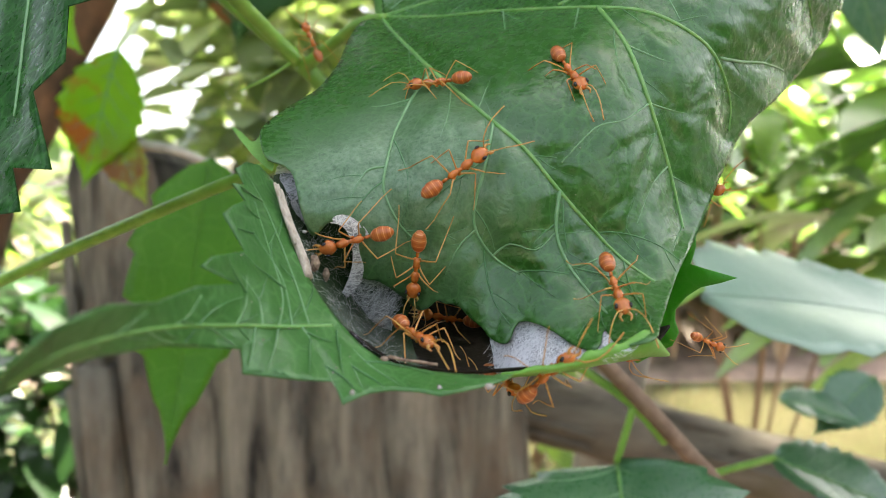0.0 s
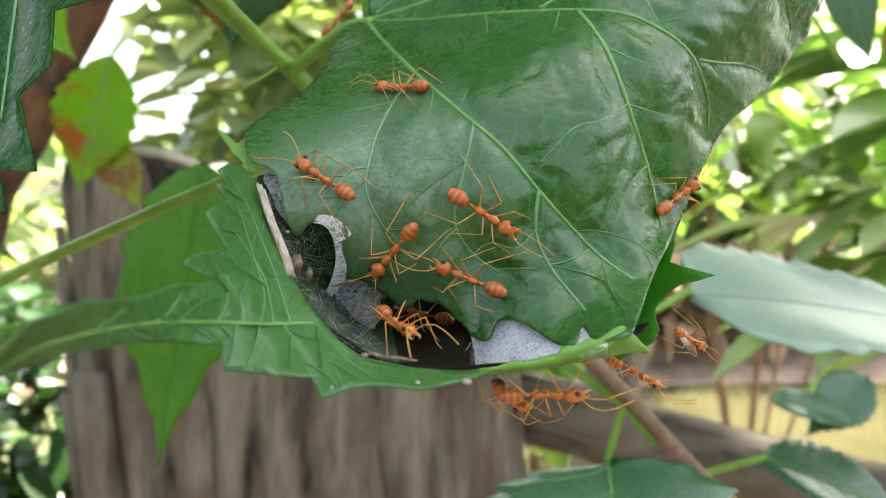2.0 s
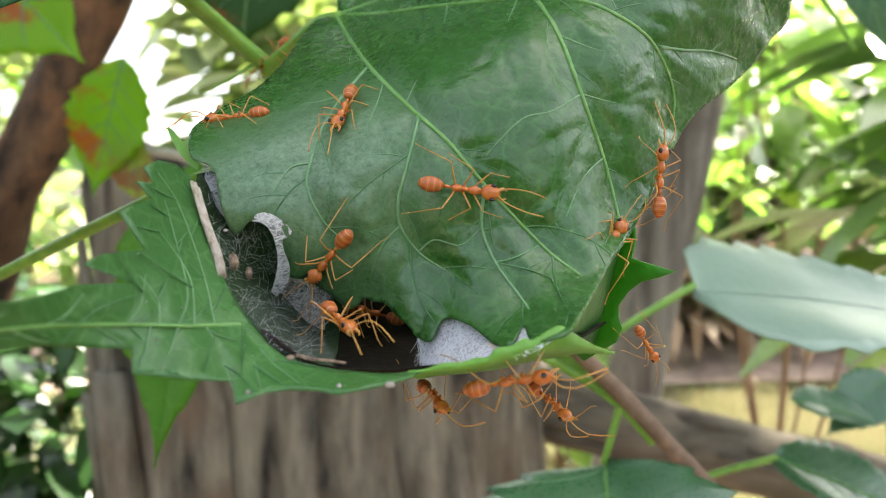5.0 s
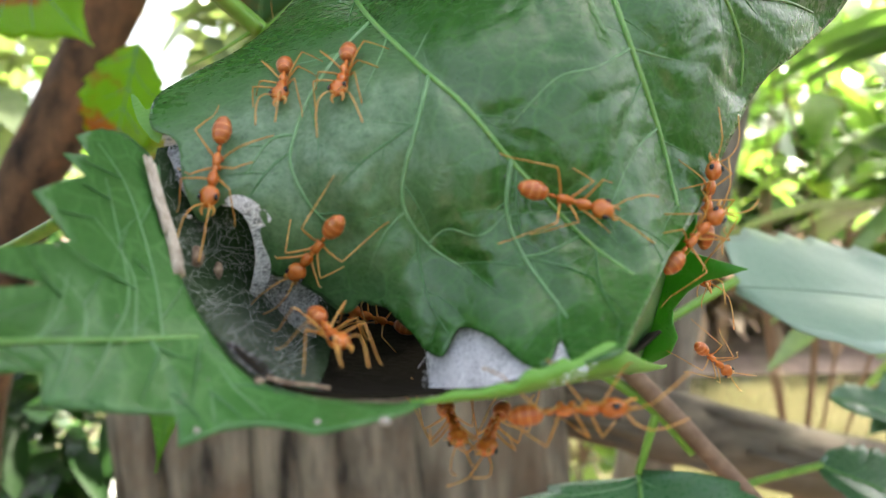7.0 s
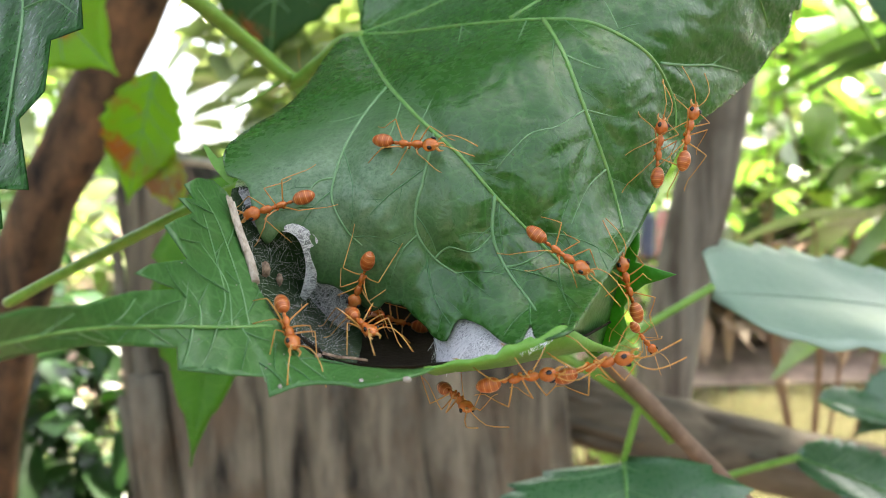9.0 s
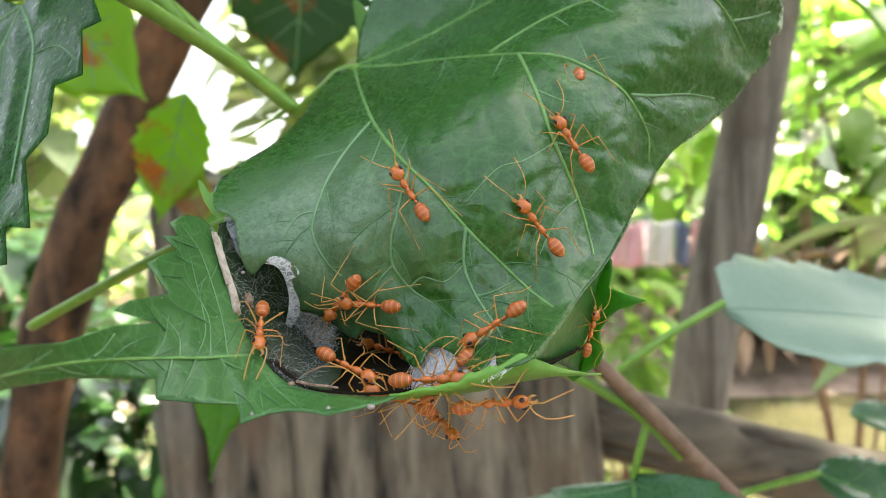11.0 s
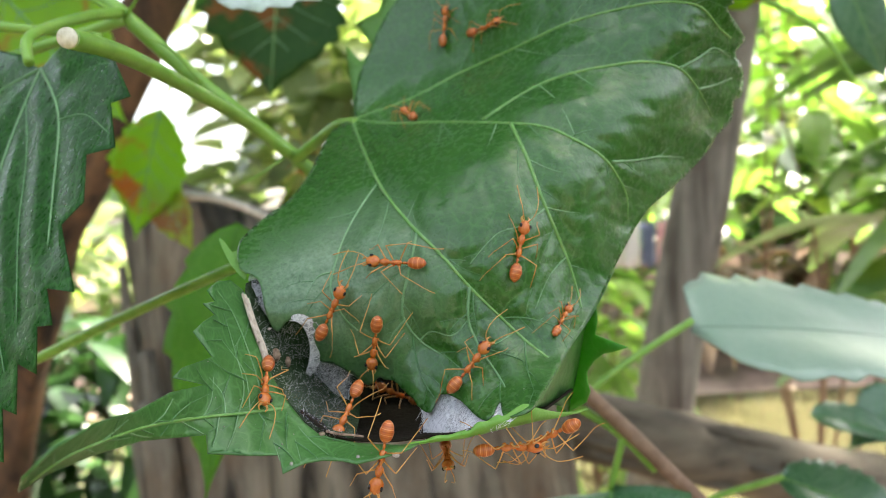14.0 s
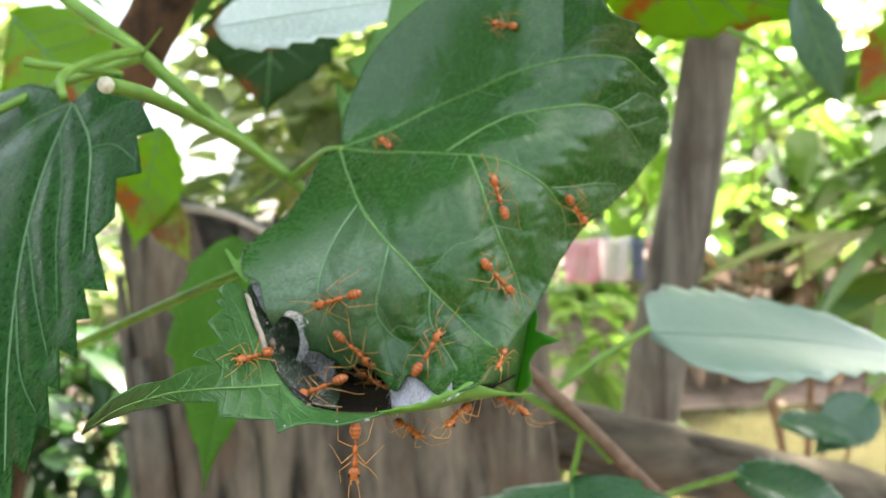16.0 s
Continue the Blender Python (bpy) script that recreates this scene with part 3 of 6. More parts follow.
lobe = part("lower_lobe", sheet(LOBE_RIM, lobe_at, 0.0055, 1, lobe_lines, 0.0009, 0.018, 0.0008, small=(lobe_small, 0.00022, 0.009)), LEAF_TAIL, nest, "toothed green lobe drawn out into a long tip")
thicken(lobe, 0.0002)
for k, line in enumerate(lobe_lines):
    bm = bmesh.new()
    tube(bm, [lobe_at(p.x, p.y, 0.0001) for p in line], (0.00014, 0.00026) if k == 0 else (0.00012, 0.00005), 6)
    part("vein", bm, VEIN if k == 0 else VEIN_DIM, nest)
bm = bmesh.new()
for line in lobe_small:
    tube(bm, [lobe_at(p.x, p.y, 0.0009 * r + 0.0008 * noise.noise(Vector((p.x * 14, p.y * 14, 0.3)))) for p, r in zip(line, (1 - np.exp(-(near_line(np.array([(p.x, p.y) for p in line]), lobe_lines) / 0.018) ** 2)).tolist())], (0.00012, 0.00005), 4, False)
tagged(part("small_vein", bm, VEIN_FINE, nest), kind="stuff")


def web_at(u, v, lift=0.0):
    """The felt that runs from the lobe's border back to the blade's torn edge."""
    s = min(near_edge(u, v) / 0.060, 1.0)
    s = s * s * (3 - 2 * s)
    near, far = lobe_at(u, v, lift), blade_at(u, v, lift)
    return near.lerp(far, s)


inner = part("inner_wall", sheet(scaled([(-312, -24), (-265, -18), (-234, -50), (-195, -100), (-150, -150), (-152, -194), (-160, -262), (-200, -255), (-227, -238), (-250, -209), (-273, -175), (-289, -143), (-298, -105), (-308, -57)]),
                                 lambda u, v: web_at(u, v, -0.0018), 0.008, 2), LEAF_IN, nest, "dull green felted inside of the leaf, darkened as shade")


def loft(curves, n=6):
    """A skin over some lines, each given by a few points."""
    rows = [catmull(c, n) for c in curves]
    cols = [catmull([r[i] for r in rows], n) for i in range(len(rows[0]))]
    bm = bmesh.new()
    g = [[bm.verts.new(p) for p in c] for c in cols]
    for a, b in zip(g, g[1:]):
        for k in range(len(a) - 1):
            bm.faces.new((a[k], a[k + 1], b[k + 1], b[k]))
    return bm


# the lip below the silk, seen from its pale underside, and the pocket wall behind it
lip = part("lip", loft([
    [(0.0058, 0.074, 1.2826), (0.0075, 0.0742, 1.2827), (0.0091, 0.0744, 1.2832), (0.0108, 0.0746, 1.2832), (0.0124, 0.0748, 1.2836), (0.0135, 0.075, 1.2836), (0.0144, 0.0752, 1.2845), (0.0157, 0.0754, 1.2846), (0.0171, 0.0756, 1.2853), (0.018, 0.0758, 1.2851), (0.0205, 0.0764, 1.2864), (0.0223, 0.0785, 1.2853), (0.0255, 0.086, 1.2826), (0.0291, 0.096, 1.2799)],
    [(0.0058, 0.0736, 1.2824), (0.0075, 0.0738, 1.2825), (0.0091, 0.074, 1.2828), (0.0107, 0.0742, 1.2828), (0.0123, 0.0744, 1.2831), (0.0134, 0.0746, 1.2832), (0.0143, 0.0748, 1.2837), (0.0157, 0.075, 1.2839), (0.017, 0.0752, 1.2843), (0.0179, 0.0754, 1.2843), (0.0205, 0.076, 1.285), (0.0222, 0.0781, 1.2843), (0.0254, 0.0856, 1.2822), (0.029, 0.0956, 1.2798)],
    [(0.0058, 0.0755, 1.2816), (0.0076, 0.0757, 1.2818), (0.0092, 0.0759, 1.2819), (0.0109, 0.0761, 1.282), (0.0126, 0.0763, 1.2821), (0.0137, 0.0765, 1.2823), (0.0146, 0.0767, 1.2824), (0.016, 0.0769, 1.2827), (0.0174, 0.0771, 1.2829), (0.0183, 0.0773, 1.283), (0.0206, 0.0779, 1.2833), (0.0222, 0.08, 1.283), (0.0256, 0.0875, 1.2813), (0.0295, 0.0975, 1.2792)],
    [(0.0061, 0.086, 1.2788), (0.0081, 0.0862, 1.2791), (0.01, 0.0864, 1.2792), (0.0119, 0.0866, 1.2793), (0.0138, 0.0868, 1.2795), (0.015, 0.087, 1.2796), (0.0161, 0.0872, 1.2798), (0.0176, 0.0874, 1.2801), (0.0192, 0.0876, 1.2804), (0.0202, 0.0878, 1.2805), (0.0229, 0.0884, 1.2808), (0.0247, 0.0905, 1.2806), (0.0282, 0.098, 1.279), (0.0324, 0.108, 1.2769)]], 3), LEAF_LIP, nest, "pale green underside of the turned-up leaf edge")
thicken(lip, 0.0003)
MOUTH_EDGE = [lobe_at(-0.240, -0.212, -0.0013), lobe_at(-0.187, -0.251, -0.0013), lobe_at(-0.114, -0.261, -0.0013), lobe_at(-0.060, -0.258, -0.0013),
              Vector((0.0124, 0.0762, 1.2827)), Vector((0.0175, 0.0770, 1.2836)), Vector((0.0222, 0.0798, 1.2838)), Vector((0.0288, 0.0950, 1.2835))]
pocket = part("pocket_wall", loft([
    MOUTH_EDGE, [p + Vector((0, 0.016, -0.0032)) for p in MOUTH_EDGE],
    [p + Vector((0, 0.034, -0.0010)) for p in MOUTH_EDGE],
    [Vector((1.25 * p.x, 0.1245, 1.2955)) for p in MOUTH_EDGE], [Vector((1.35 * p.x, 0.1320, 1.3200)) for p in MOUTH_EDGE]], 4), POCKET, nest, "inner wall of the pocket, coloured near black as shade")
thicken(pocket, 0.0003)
# the far side of the leaf, bent round behind, with one large tooth
FLAP_RIM = [(32.1, -1.4), (32.9, -4.3), (33.5, -5.1), (33.5, -6.8), (33.1, -9.1), (34.6, -9.6), (37.3, -10.4), (35.8, -11.3), (34.1, -12.1), (32.8, -13.5), (31.7, -15.6), (31.7, -17.1), (32.1, -18.6), (31.5, -20.6), (29.5, -22.5), (28.0, -24.1), (27.1, -23.4), (27.7, -18.5), (29.1, -10.3), (30.2, -2.6)]
flap = part("side_flap", sheet([(p / 1000, q / 1000) for p, q in FLAP_RIM], lambda p, q: Vector((p, 0.1075 - 1.3 * (p - 0.0283) + 25.0 * max(0.0305 - p, 0.0) ** 2, 1.3 + q)), 0.0009, 1), LEAF_FLAP, nest, "green leaf edge with one long tooth")
thicken(flap, 0.0003)


def flap_at(p, q):
    return Vector((p / 1000, 0.1075 - 0.0013 * (p - 28.3) + 25.0 * max(0.0305 - p / 1000, 0.0) ** 2, 1.3 + q / 1000))


# between them the leaf turns over in a deep crease
crease = part("crease", loft([
    [blade_at(u, v, -0.0002) for u, v in ((0.215, -0.035), (0.187, -0.090), (0.157, -0.133), (0.128, -0.182), (0.106, -0.217))],
    [blade_at(u, v, -0.0002).lerp(flap_at(p, q), 0.5) + Vector((0.001, 0.003, 0)) for (u, v), (p, q) in zip(((0.215, -0.035), (0.187, -0.090), (0.157, -0.133), (0.128, -0.182), (0.106, -0.217)), ((32.4, 0.5), (32.0, -4.0), (31.4, -9.0), (30.2, -16.0), (28.6, -23.0)))],
    [flap_at(p, q) for p, q in ((32.4, 0.5), (32.0, -4.0), (31.4, -9.0), (30.2, -16.0), (28.6, -23.0))]], 4), LEAF_TAIL, nest, "shaded crease of the leaf")
thicken(crease, 0.0003)
# the upper half of the blade folded back behind
BACK_RIM = [(-147, 181), (-152, 211), (-159, 278), (-140, 255), (-122, 276), (-144, 306), (-111, 321), (-96, 356), (-73, 359), (-61, 408), (-14, 441), (89, 483), (137, 408), (1, 352), (-76, 292), (-115, 215)]
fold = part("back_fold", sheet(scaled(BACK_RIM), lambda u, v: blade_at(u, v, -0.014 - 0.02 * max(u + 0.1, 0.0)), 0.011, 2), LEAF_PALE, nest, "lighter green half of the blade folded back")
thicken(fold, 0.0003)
bm = bmesh.new()
tube(bm, catmull([(-0.030, 0.162, 1.3265), (-0.0225, 0.156, 1.3305), (-0.016, 0.148, 1.333), (-0.0105, 0.141, 1.3325)], 5), (0.0015, 0.0008), 9)
part("petiole", bm, STEM, nest, "green leaf stalk")

# ---- the plant's stems ----
def stem_thing(name, label, pts, radii, material, category="stem", knots=0.06, sides=10, cut=None):
    ob = thing(name, label, category, pts[0])
    bm = bmesh.new()
    tube(bm, [p - Vector(pts[0]) for p in catmull(pts, 6)], radii, sides, True, knots)
    part("shoot", bm, material, ob)
    if cut:
        d = (Vector(pts[1]) - Vector(pts[0])).normalized()
        bm = bmesh.new()
        tube(bm, [d * 0.0004, -d * 0.0002, -d * 0.0003], (cut, cut * 0.96), 14)
        part("cut_end", bm, STEM_CUT, ob, "pale freshly cut end")
    return ob


branch = stem_thing("green_branch", "thick green shoot that carries the leaf stalks", [(-0.118, 0.166, 1.404), (-0.089, 0.160, 1.380), (-0.070, 0.158, 1.365), (-0.057, 0.160, 1.352), (-0.046, 0.161, 1.342), (-0.029, 0.162, 1.327), (-0.022, 0.164, 1.319)], (0.0021, 0.0017), STEM, "branch")
for a, b, c in (((-0.070, 0.157, 1.364), (-0.080, 0.150, 1.370), (-0.086, 0.148, 1.371)), ((-0.068, 0.157, 1.362), (-0.062, 0.153, 1.366), (-0.059, 0.151, 1.368)),
                ((-0.031, 0.160, 1.328), (-0.036, 0.157, 1.324), (-0.042, 0.156, 1.321)), ((-0.033, 0.160, 1.330), (-0.036, 0.156, 1.335), (-0.040, 0.154, 1.338)),
                ((-0.050, 0.158, 1.346), (-0.056, 0.155, 1.354), (-0.060, 0.153, 1.356))):
    bm = bmesh.new()
    tube(bm, [Vector(p) - branch.location for p in catmull([a, b, c], 4)], (0.0005, 0.00015), 6)
    part("stipule", bm, STEM, branch, "thin pointed stipule")
stem_thing("cut_shoot", "green side stem cut off with a pale end", [(-0.0430, 0.0872, 1.3402), (-0.0435, 0.105, 1.3415), (-0.0415, 0.128, 1.3395), (-0.037, 0.150, 1.335), (-0.0305, 0.1605, 1.328)], (0.0016, 0.0014), STEM, "stem", 0.03, 14, 0.0016)
stem_thing("cut_twig", "straight green twig with a blunt cut end", [(-0.1093, 0.178, 1.2777), (-0.087, 0.166, 1.2860), (-0.062, 0.150, 1.2945), (-0.038, 0.136, 1.3025), (-0.020, 0.130, 1.3080)], (0.0014, 0.0011), STEM, "twig", 0.03, 12, 0.0014)
stem_thing("green_bud", "short green bud stalk", [(-0.066, 0.142, 1.3545), (-0.076, 0.141, 1.3560), (-0.086, 0.140, 1.3575), (-0.090, 0.140, 1.3585)], (0.0008, 0.0013), STEM, "bud", 0.1)
stem_thing("brown_branch", "thin brown woody branch slanting down", [(0.018, 0.205, 1.283), (0.036, 0.210, 1.263), (0.058, 0.212, 1.240), (0.079, 0.214, 1.217), (0.105, 0.216, 1.190)], (0.0021, 0.0028), STEM_BROWN, "branch", 0.1)
stem_thing("green_shoot", "pale green stem beside the brown branch", [(0.016, 0.208, 1.262), (0.031, 0.212, 1.2555), (0.0425, 0.213, 1.2490), (0.054, 0.213, 1.2405), (0.064, 0.214, 1.229)], (0.0016, 0.0012), STEM, "stem")
tail_stem = stem_thing("leaf_stalk", "thin green stalk of a drooping leaf", [(0.0545, 0.213, 1.240), (0.0525, 0.213, 1.233), (0.050, 0.2135, 1.2235)], (0.0012, 0.0010), STEM, "stalk")

# ---- leaves round about ----
def leaf_grid(length, width, teeth=0, fold=0.15, droop=0.15, n=36, m=5, widest=0.4, tip=1.6, depth=0.09):
    """A pointed leaf along x, its midrib at y = 0."""
    bm = bmesh.new()
    rows = []
    for i in range(n + 1):
        s = i / n
        w = width / 2 * (math.sin(math.pi * s ** (math.log(0.5) / math.log(widest)))) ** 0.75 * (1 - s ** (2 + tip)) if 0 < s < 1 else width * 0.004
        if teeth and 0 < i < n:
            w *= 1 + depth * (((s * teeth) % 1.0) - 0.5) * 2
        row = []
        for j in range(-m, m + 1):
            q = j / m
            z = fold * abs(q) * w - droop * length * s * s + 0.03 * width * math.sin(9 * s + 2 * q) * abs(q)
            row.append(bm.verts.new((s * length + 0.12 * w * abs(q), q * w, z)))
        rows.append(row)
    for a, b in zip(rows, rows[1:]):
        for k in range(2 * m):
            bm.faces.new((a[k], b[k], b[k + 1], a[k + 1]))
    return bm


def leaf_thing(name, label, base, tip, facing, width, material, teeth=16, fold=0.2, droop=0.1, widest=0.35, ribs=5, category="leaf", group="", rib=0.008):
    base, tip = Vector(base), Vector(tip)
    x = (tip - base).normalized()
    z = Vector(facing)
    z = (z - x * z.dot(x)).normalized()
    y = z.cross(x)
    ob = thing(name, label, category, group=group)
    ob.matrix_world = Matrix.Translation(base) @ Matrix((x, y, z)).transposed().to_4x4()
    L = (tip - base).length
    thicken(part("blade", leaf_grid(L, width, teeth, fold, droop, widest=widest), material, ob), L * 0.003)
    bm = bmesh.new()
    tube(bm, [(L * s, 0, -droop * L * s * s + 0.0002) for s in (i / 14 for i in range(15))], (L * rib, L * rib / 4), 6)
    part("midrib", bm, VEIN if rib > 0.005 else material, ob)
    for k in range(ribs):
        for side in (-1, 1):
            bm = bmesh.new()
            s0 = 0.03 + 0.14 * k
            pts = []
            for i in range(7):
                s = s0 + 0.26 * (i / 6) * (1 - 0.3 * i / 6)
                w = width / 2 * (math.sin(math.pi * min(s, 0.99) ** (math.log(0.5) / math.log(widest)))) ** 0.75 * (1 - s ** 3.6)
                yq = side * w * 0.86 * (i / 6)
                pts.append((s * L, yq, fold * abs(yq) - droop * L * s * s + 0.0002))
            tube(bm, pts, (L * 0.004, L * 0.0012), 5)
            part("side_vein", bm, VEIN_DIM, ob)
    return ob


# the lobed leaf close beside the nest
near_leaf = thing("lobed_leaf", "dark green lobed leaf with toothed edge and pale veins", "leaf")


def near_at(a, b, lift=0.0):
    return Vector((a, 0.0993 - 0.67 * (a + 0.0396) + 0.53 * (b - 0.0335) - lift, 1.3 + b))


NEAR_RIM = [(-70.4, 44.8), (-62.5, 49.3), (-54.3, 48.3), (-48.3, 43.7), (-39.5, 33.2), (-44.8, 33.0), (-41.3, 24.9), (-48.4, 24.5), (-46.3, 16.5), (-51.5, 13.1),
            (-44.0, 3.0), (-51.2, 3.4), (-47.7, -1.7), (-51.6, -2.1), (-49.0, -8.4), (-54.9, -7.5), (-51.8, -13.9), (-55.9, -13.6), (-52.4, -19.9), (-56.1, -20.0),
            (-56.3, -27.4), (-60.9, -26.2), (-58.0, -33.0), (-68.0, -36.0), (-82.0, -30.0), (-92.0, -12.0), (-104.0, -4.0), (-112.0, 20.0), (-118.0, 40.0), (-106.0, 54.0),
            (-92.0, 54.0), (-80.0, 50.0), (-74.6, 46.5)]
NEAR_VEINS = [[(-70.4, 44.8), (-74.0, 34.4), (-76.1, 21.3), (-75.1, 6.6), (-70.0, -12.0), (-63.0, -28.0)], [(-70.4, 44.8), (-60.2, 33.6), (-56.3, 19.9), (-54.0, 10.0)],
              [(-70.4, 44.8), (-85.7, 42.5), (-98.7, 37.5), (-112.0, 33.7)], [(-73.0, 38.3), (-67.3, 25.7), (-64.3, 13.4), (-57.8, -2.0)],
              [(-59.3, 32.2), (-51.7, 32.0), (-43.4, 27.3)], [(-75.5, 15.0), (-67.0, 2.0), (-58.0, -9.0)], [(-74.0, 2.0), (-66.0, -12.0), (-58.0, -18.0)], [(-63.0, 36.5), (-54.0, 41.0), (-47.0, 41.0)]]
near_lines = [catmull([(a / 1000, b / 1000, 0) for a, b in v], 5) for v in NEAR_VEINS]
thicken(part("blade", sheet([(a / 1000, b / 1000) for a, b in NEAR_RIM], near_at, 0.0012, 1, near_lines, 0.0008, 0.004, 0.0008), LEAF_NEAR, near_leaf), 0.0002)
for k, line in enumerate(near_lines):
    bm = bmesh.new()
    tube(bm, [near_at(p.x, p.y, 0.0001) for p in line], (0.0004, 0.00016) if k < 3 else (0.00024, 0.0001), 7)
    part("vein", bm, VEIN_DIM if k < 3 else VEIN_FINE, near_leaf)
bm = bmesh.new()
tube(bm, catmull([(-0.0700, 0.121, 1.3450), (-0.0735, 0.128, 1.3520), (-0.0700, 0.142, 1.3590), (-0.0680, 0.156, 1.3635)], 5), (0.0010, 0.0013), 9)
part("petiole", bm, STEM, near_leaf, "green leaf stalk")
stem_thing("side_petiole", "slender green leaf stalk rising to the shoot", [(-0.130, 0.120, 1.325), (-0.097, 0.140, 1.347), (-0.085, 0.147, 1.354), (-0.068, 0.157, 1.362)], (0.0011, 0.0013), STEM, "stalk")

leaf_thing("broad_leaf", "green leaf with a saw-toothed edge, sky sheen in its pale colour", (0.086, 0.250, 1.2675), (0.235, 0.300, 1.2545), (0.05, -0.46, 0.9), 0.069, LEAF_SHEEN, 26, 0.10, 0.11, 0.25, 0, rib=0.0015)
leaf_thing("yellow_leaf", "large yellow-green leaf with a dark withered spot", (-0.27, 0.42, 1.46), (-0.19, 0.40, 1.375), (0.2, -1.0, -0.2), 0.085, LEAF_AGED_BACKLIT, 7, 0.1, 0.03, 0.5)
stem_thing("leaf_stalk", "green stalk of the saw-toothed leaf", [(0.046, 0.232, 1.2495), (0.063, 0.238, 1.2595), (0.086, 0.250, 1.2695)], (0.0012, 0.0014), STEM, "stalk")
leaf_thing("drooping_leaf", "green lobed leaf seen from above its stalk", (0.050, 0.2135, 1.2235), (0.043, 0.150, 1.196), (0.0, 0.25, 1.0), 0.066, LEAF_SHINY, 10, 0.25, 0.12, 0.35)
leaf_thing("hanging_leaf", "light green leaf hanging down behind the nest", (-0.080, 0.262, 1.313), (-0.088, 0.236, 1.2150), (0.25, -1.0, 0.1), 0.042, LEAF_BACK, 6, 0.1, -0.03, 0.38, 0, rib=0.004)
leaf_thing("spotted_leaf", "yellow-green leaf with brown withered spots", (-0.232, 0.55, 1.405), (-0.262, 0.55, 1.305), (0.2, -1.0, 0.2), 0.062, LEAF_AGED_BACKLIT, 9, 0.1, 0.05, 0.45)
leaf_thing("spotted_leaf", "yellow-green leaf, its lower half browned", (-0.245, 0.56, 1.352), (-0.215, 0.55, 1.292), (-0.1, -1.0, 0.2), 0.034, LEAF_BROWNED, 7, 0.1, 0.05, 0.45)
stem_thing("bare_branch", "pale bare branch crossing behind the leaves", [(-0.272, 0.58, 1.352), (-0.25, 0.58, 1.342), (-0.20, 0.58, 1.334), (-0.16, 0.60, 1.312)], (0.0045, 0.003), BARE, "branch", 0.15)
leaf_thing("upturned_leaf", "leaf coloured whitish to stand in for the mirrored sky", (-0.052, 0.172, 1.373), (0.012, 0.176, 1.381), (0.05, -0.70, 0.70), 0.046, LEAF_SKY_SHEEN, 9, 0.1, 0.02, 0.4, 0, rib=0.003)
leaf_thing("dark_leaf", "dark green leaf browned along its edge", (-0.1339, 0.5573, 1.5203), (-0.1469, 0.5508, 1.4080), (0.1, -1.0, -0.1), 0.110, LEAF_DARK, 7, 0.1, 0.02, 0.45)
leaf_thing("overhead_leaf", "backlit yellow-green leaf with an orange withered margin", (0.075, 0.440, 1.485), (0.235, 0.425, 1.422), (0.0, -0.55, -0.8), 0.085, LEAF_AGED_BACKLIT, 9, 0.1, 0.06, 0.5)
leaf_thing("narrow_leaf", "blue-green narrow leaf hanging down", (0.215, 0.420, 1.445), (0.240, 0.418, 1.370), (-0.5, -1.0, 0.3), 0.028, LEAF_SHINY, 0, 0.1, 0.03, 0.45)
leaf_thing("overhead_leaf", "leaf corner browned to orange", (0.330, 0.450, 1.440), (0.258, 0.450, 1.375), (0.1, -1.0, 0.1), 0.060, LEAF_AGED_BACKLIT, 7, 0.1, 0.03, 0.5)
stem_thing("leaf_stalk", "thin green stalk slanting behind the post", [(0.175, 0.425, 1.425), (0.205, 0.425, 1.405), (0.225, 0.425, 1.375)], (0.0020, 0.0012), STEM, "stalk")
leaf_thing("low_leaf", "dark green leaf with a wet gloss", (0.128, 0.290, 1.198), (0.185, 0.275, 1.180), (0.1, -0.4, 0.9), 0.040, LEAF_SHINY, 12, 0.2, 0.1, 0.4)
stem_thing("leaf_stalk", "green stalk low beside the branch", [(0.080, 0.270, 1.189), (0.100, 0.285, 1.192), (0.130, 0.290, 1.198)], (0.0012, 0.0014), STEM, "stalk")
leaf_thing("low_leaf", "small dark leaf with a bright top", (0.225, 0.500, 1.164), (0.290, 0.500, 1.150), (0.0, -0.45, 0.9), 0.035, LEAF_SHINY, 10, 0.2, 0.1, 0.4)
leaf_thing("low_leaf", "small green leaf low down", (0.300, 0.520, 1.175), (0.250, 0.500, 1.140), (0.0, -0.8, 0.6), 0.040, LEAF_SHINY, 10, 0.2, 0.1, 0.4)

# ---- dry twig, crumbs and silk ----
twig = thing("dry_twig", "splintered pale dry twig held in silk", "twig", (-0.0195, 0.0895, 1.3015))
for n, (shift, r) in enumerate((((0, 0, 0), 0.00042), ((0.00045, -0.0002, -0.0004), 0.00030), ((-0.0003, -0.0002, 0.0006), 0.00026))):
    bm = bmesh.new()
    line = catmull([(-0.0190, 0.0868, 1.3013), (-0.0187, 0.0866, 1.3004), (-0.0175, 0.0855, 1.2972), (-0.0160, 0.0840, 1.2941), (-0.0146, 0.0820, 1.2911)], 6)
    tube(bm, [p + Vector(shift) - twig.location for p in line[n * 2:len(line) - n * 3]], (r * 0.8, r), 7, True, 0.6)
    part("splinter", bm, TWIG, twig)


def silk_patch(label, rim, at, material, step=0.006):
    ob = part("silk_patch", sheet(scaled(rim), at, step, 2, ripple=0.0008), material, nest, label)
    return ob


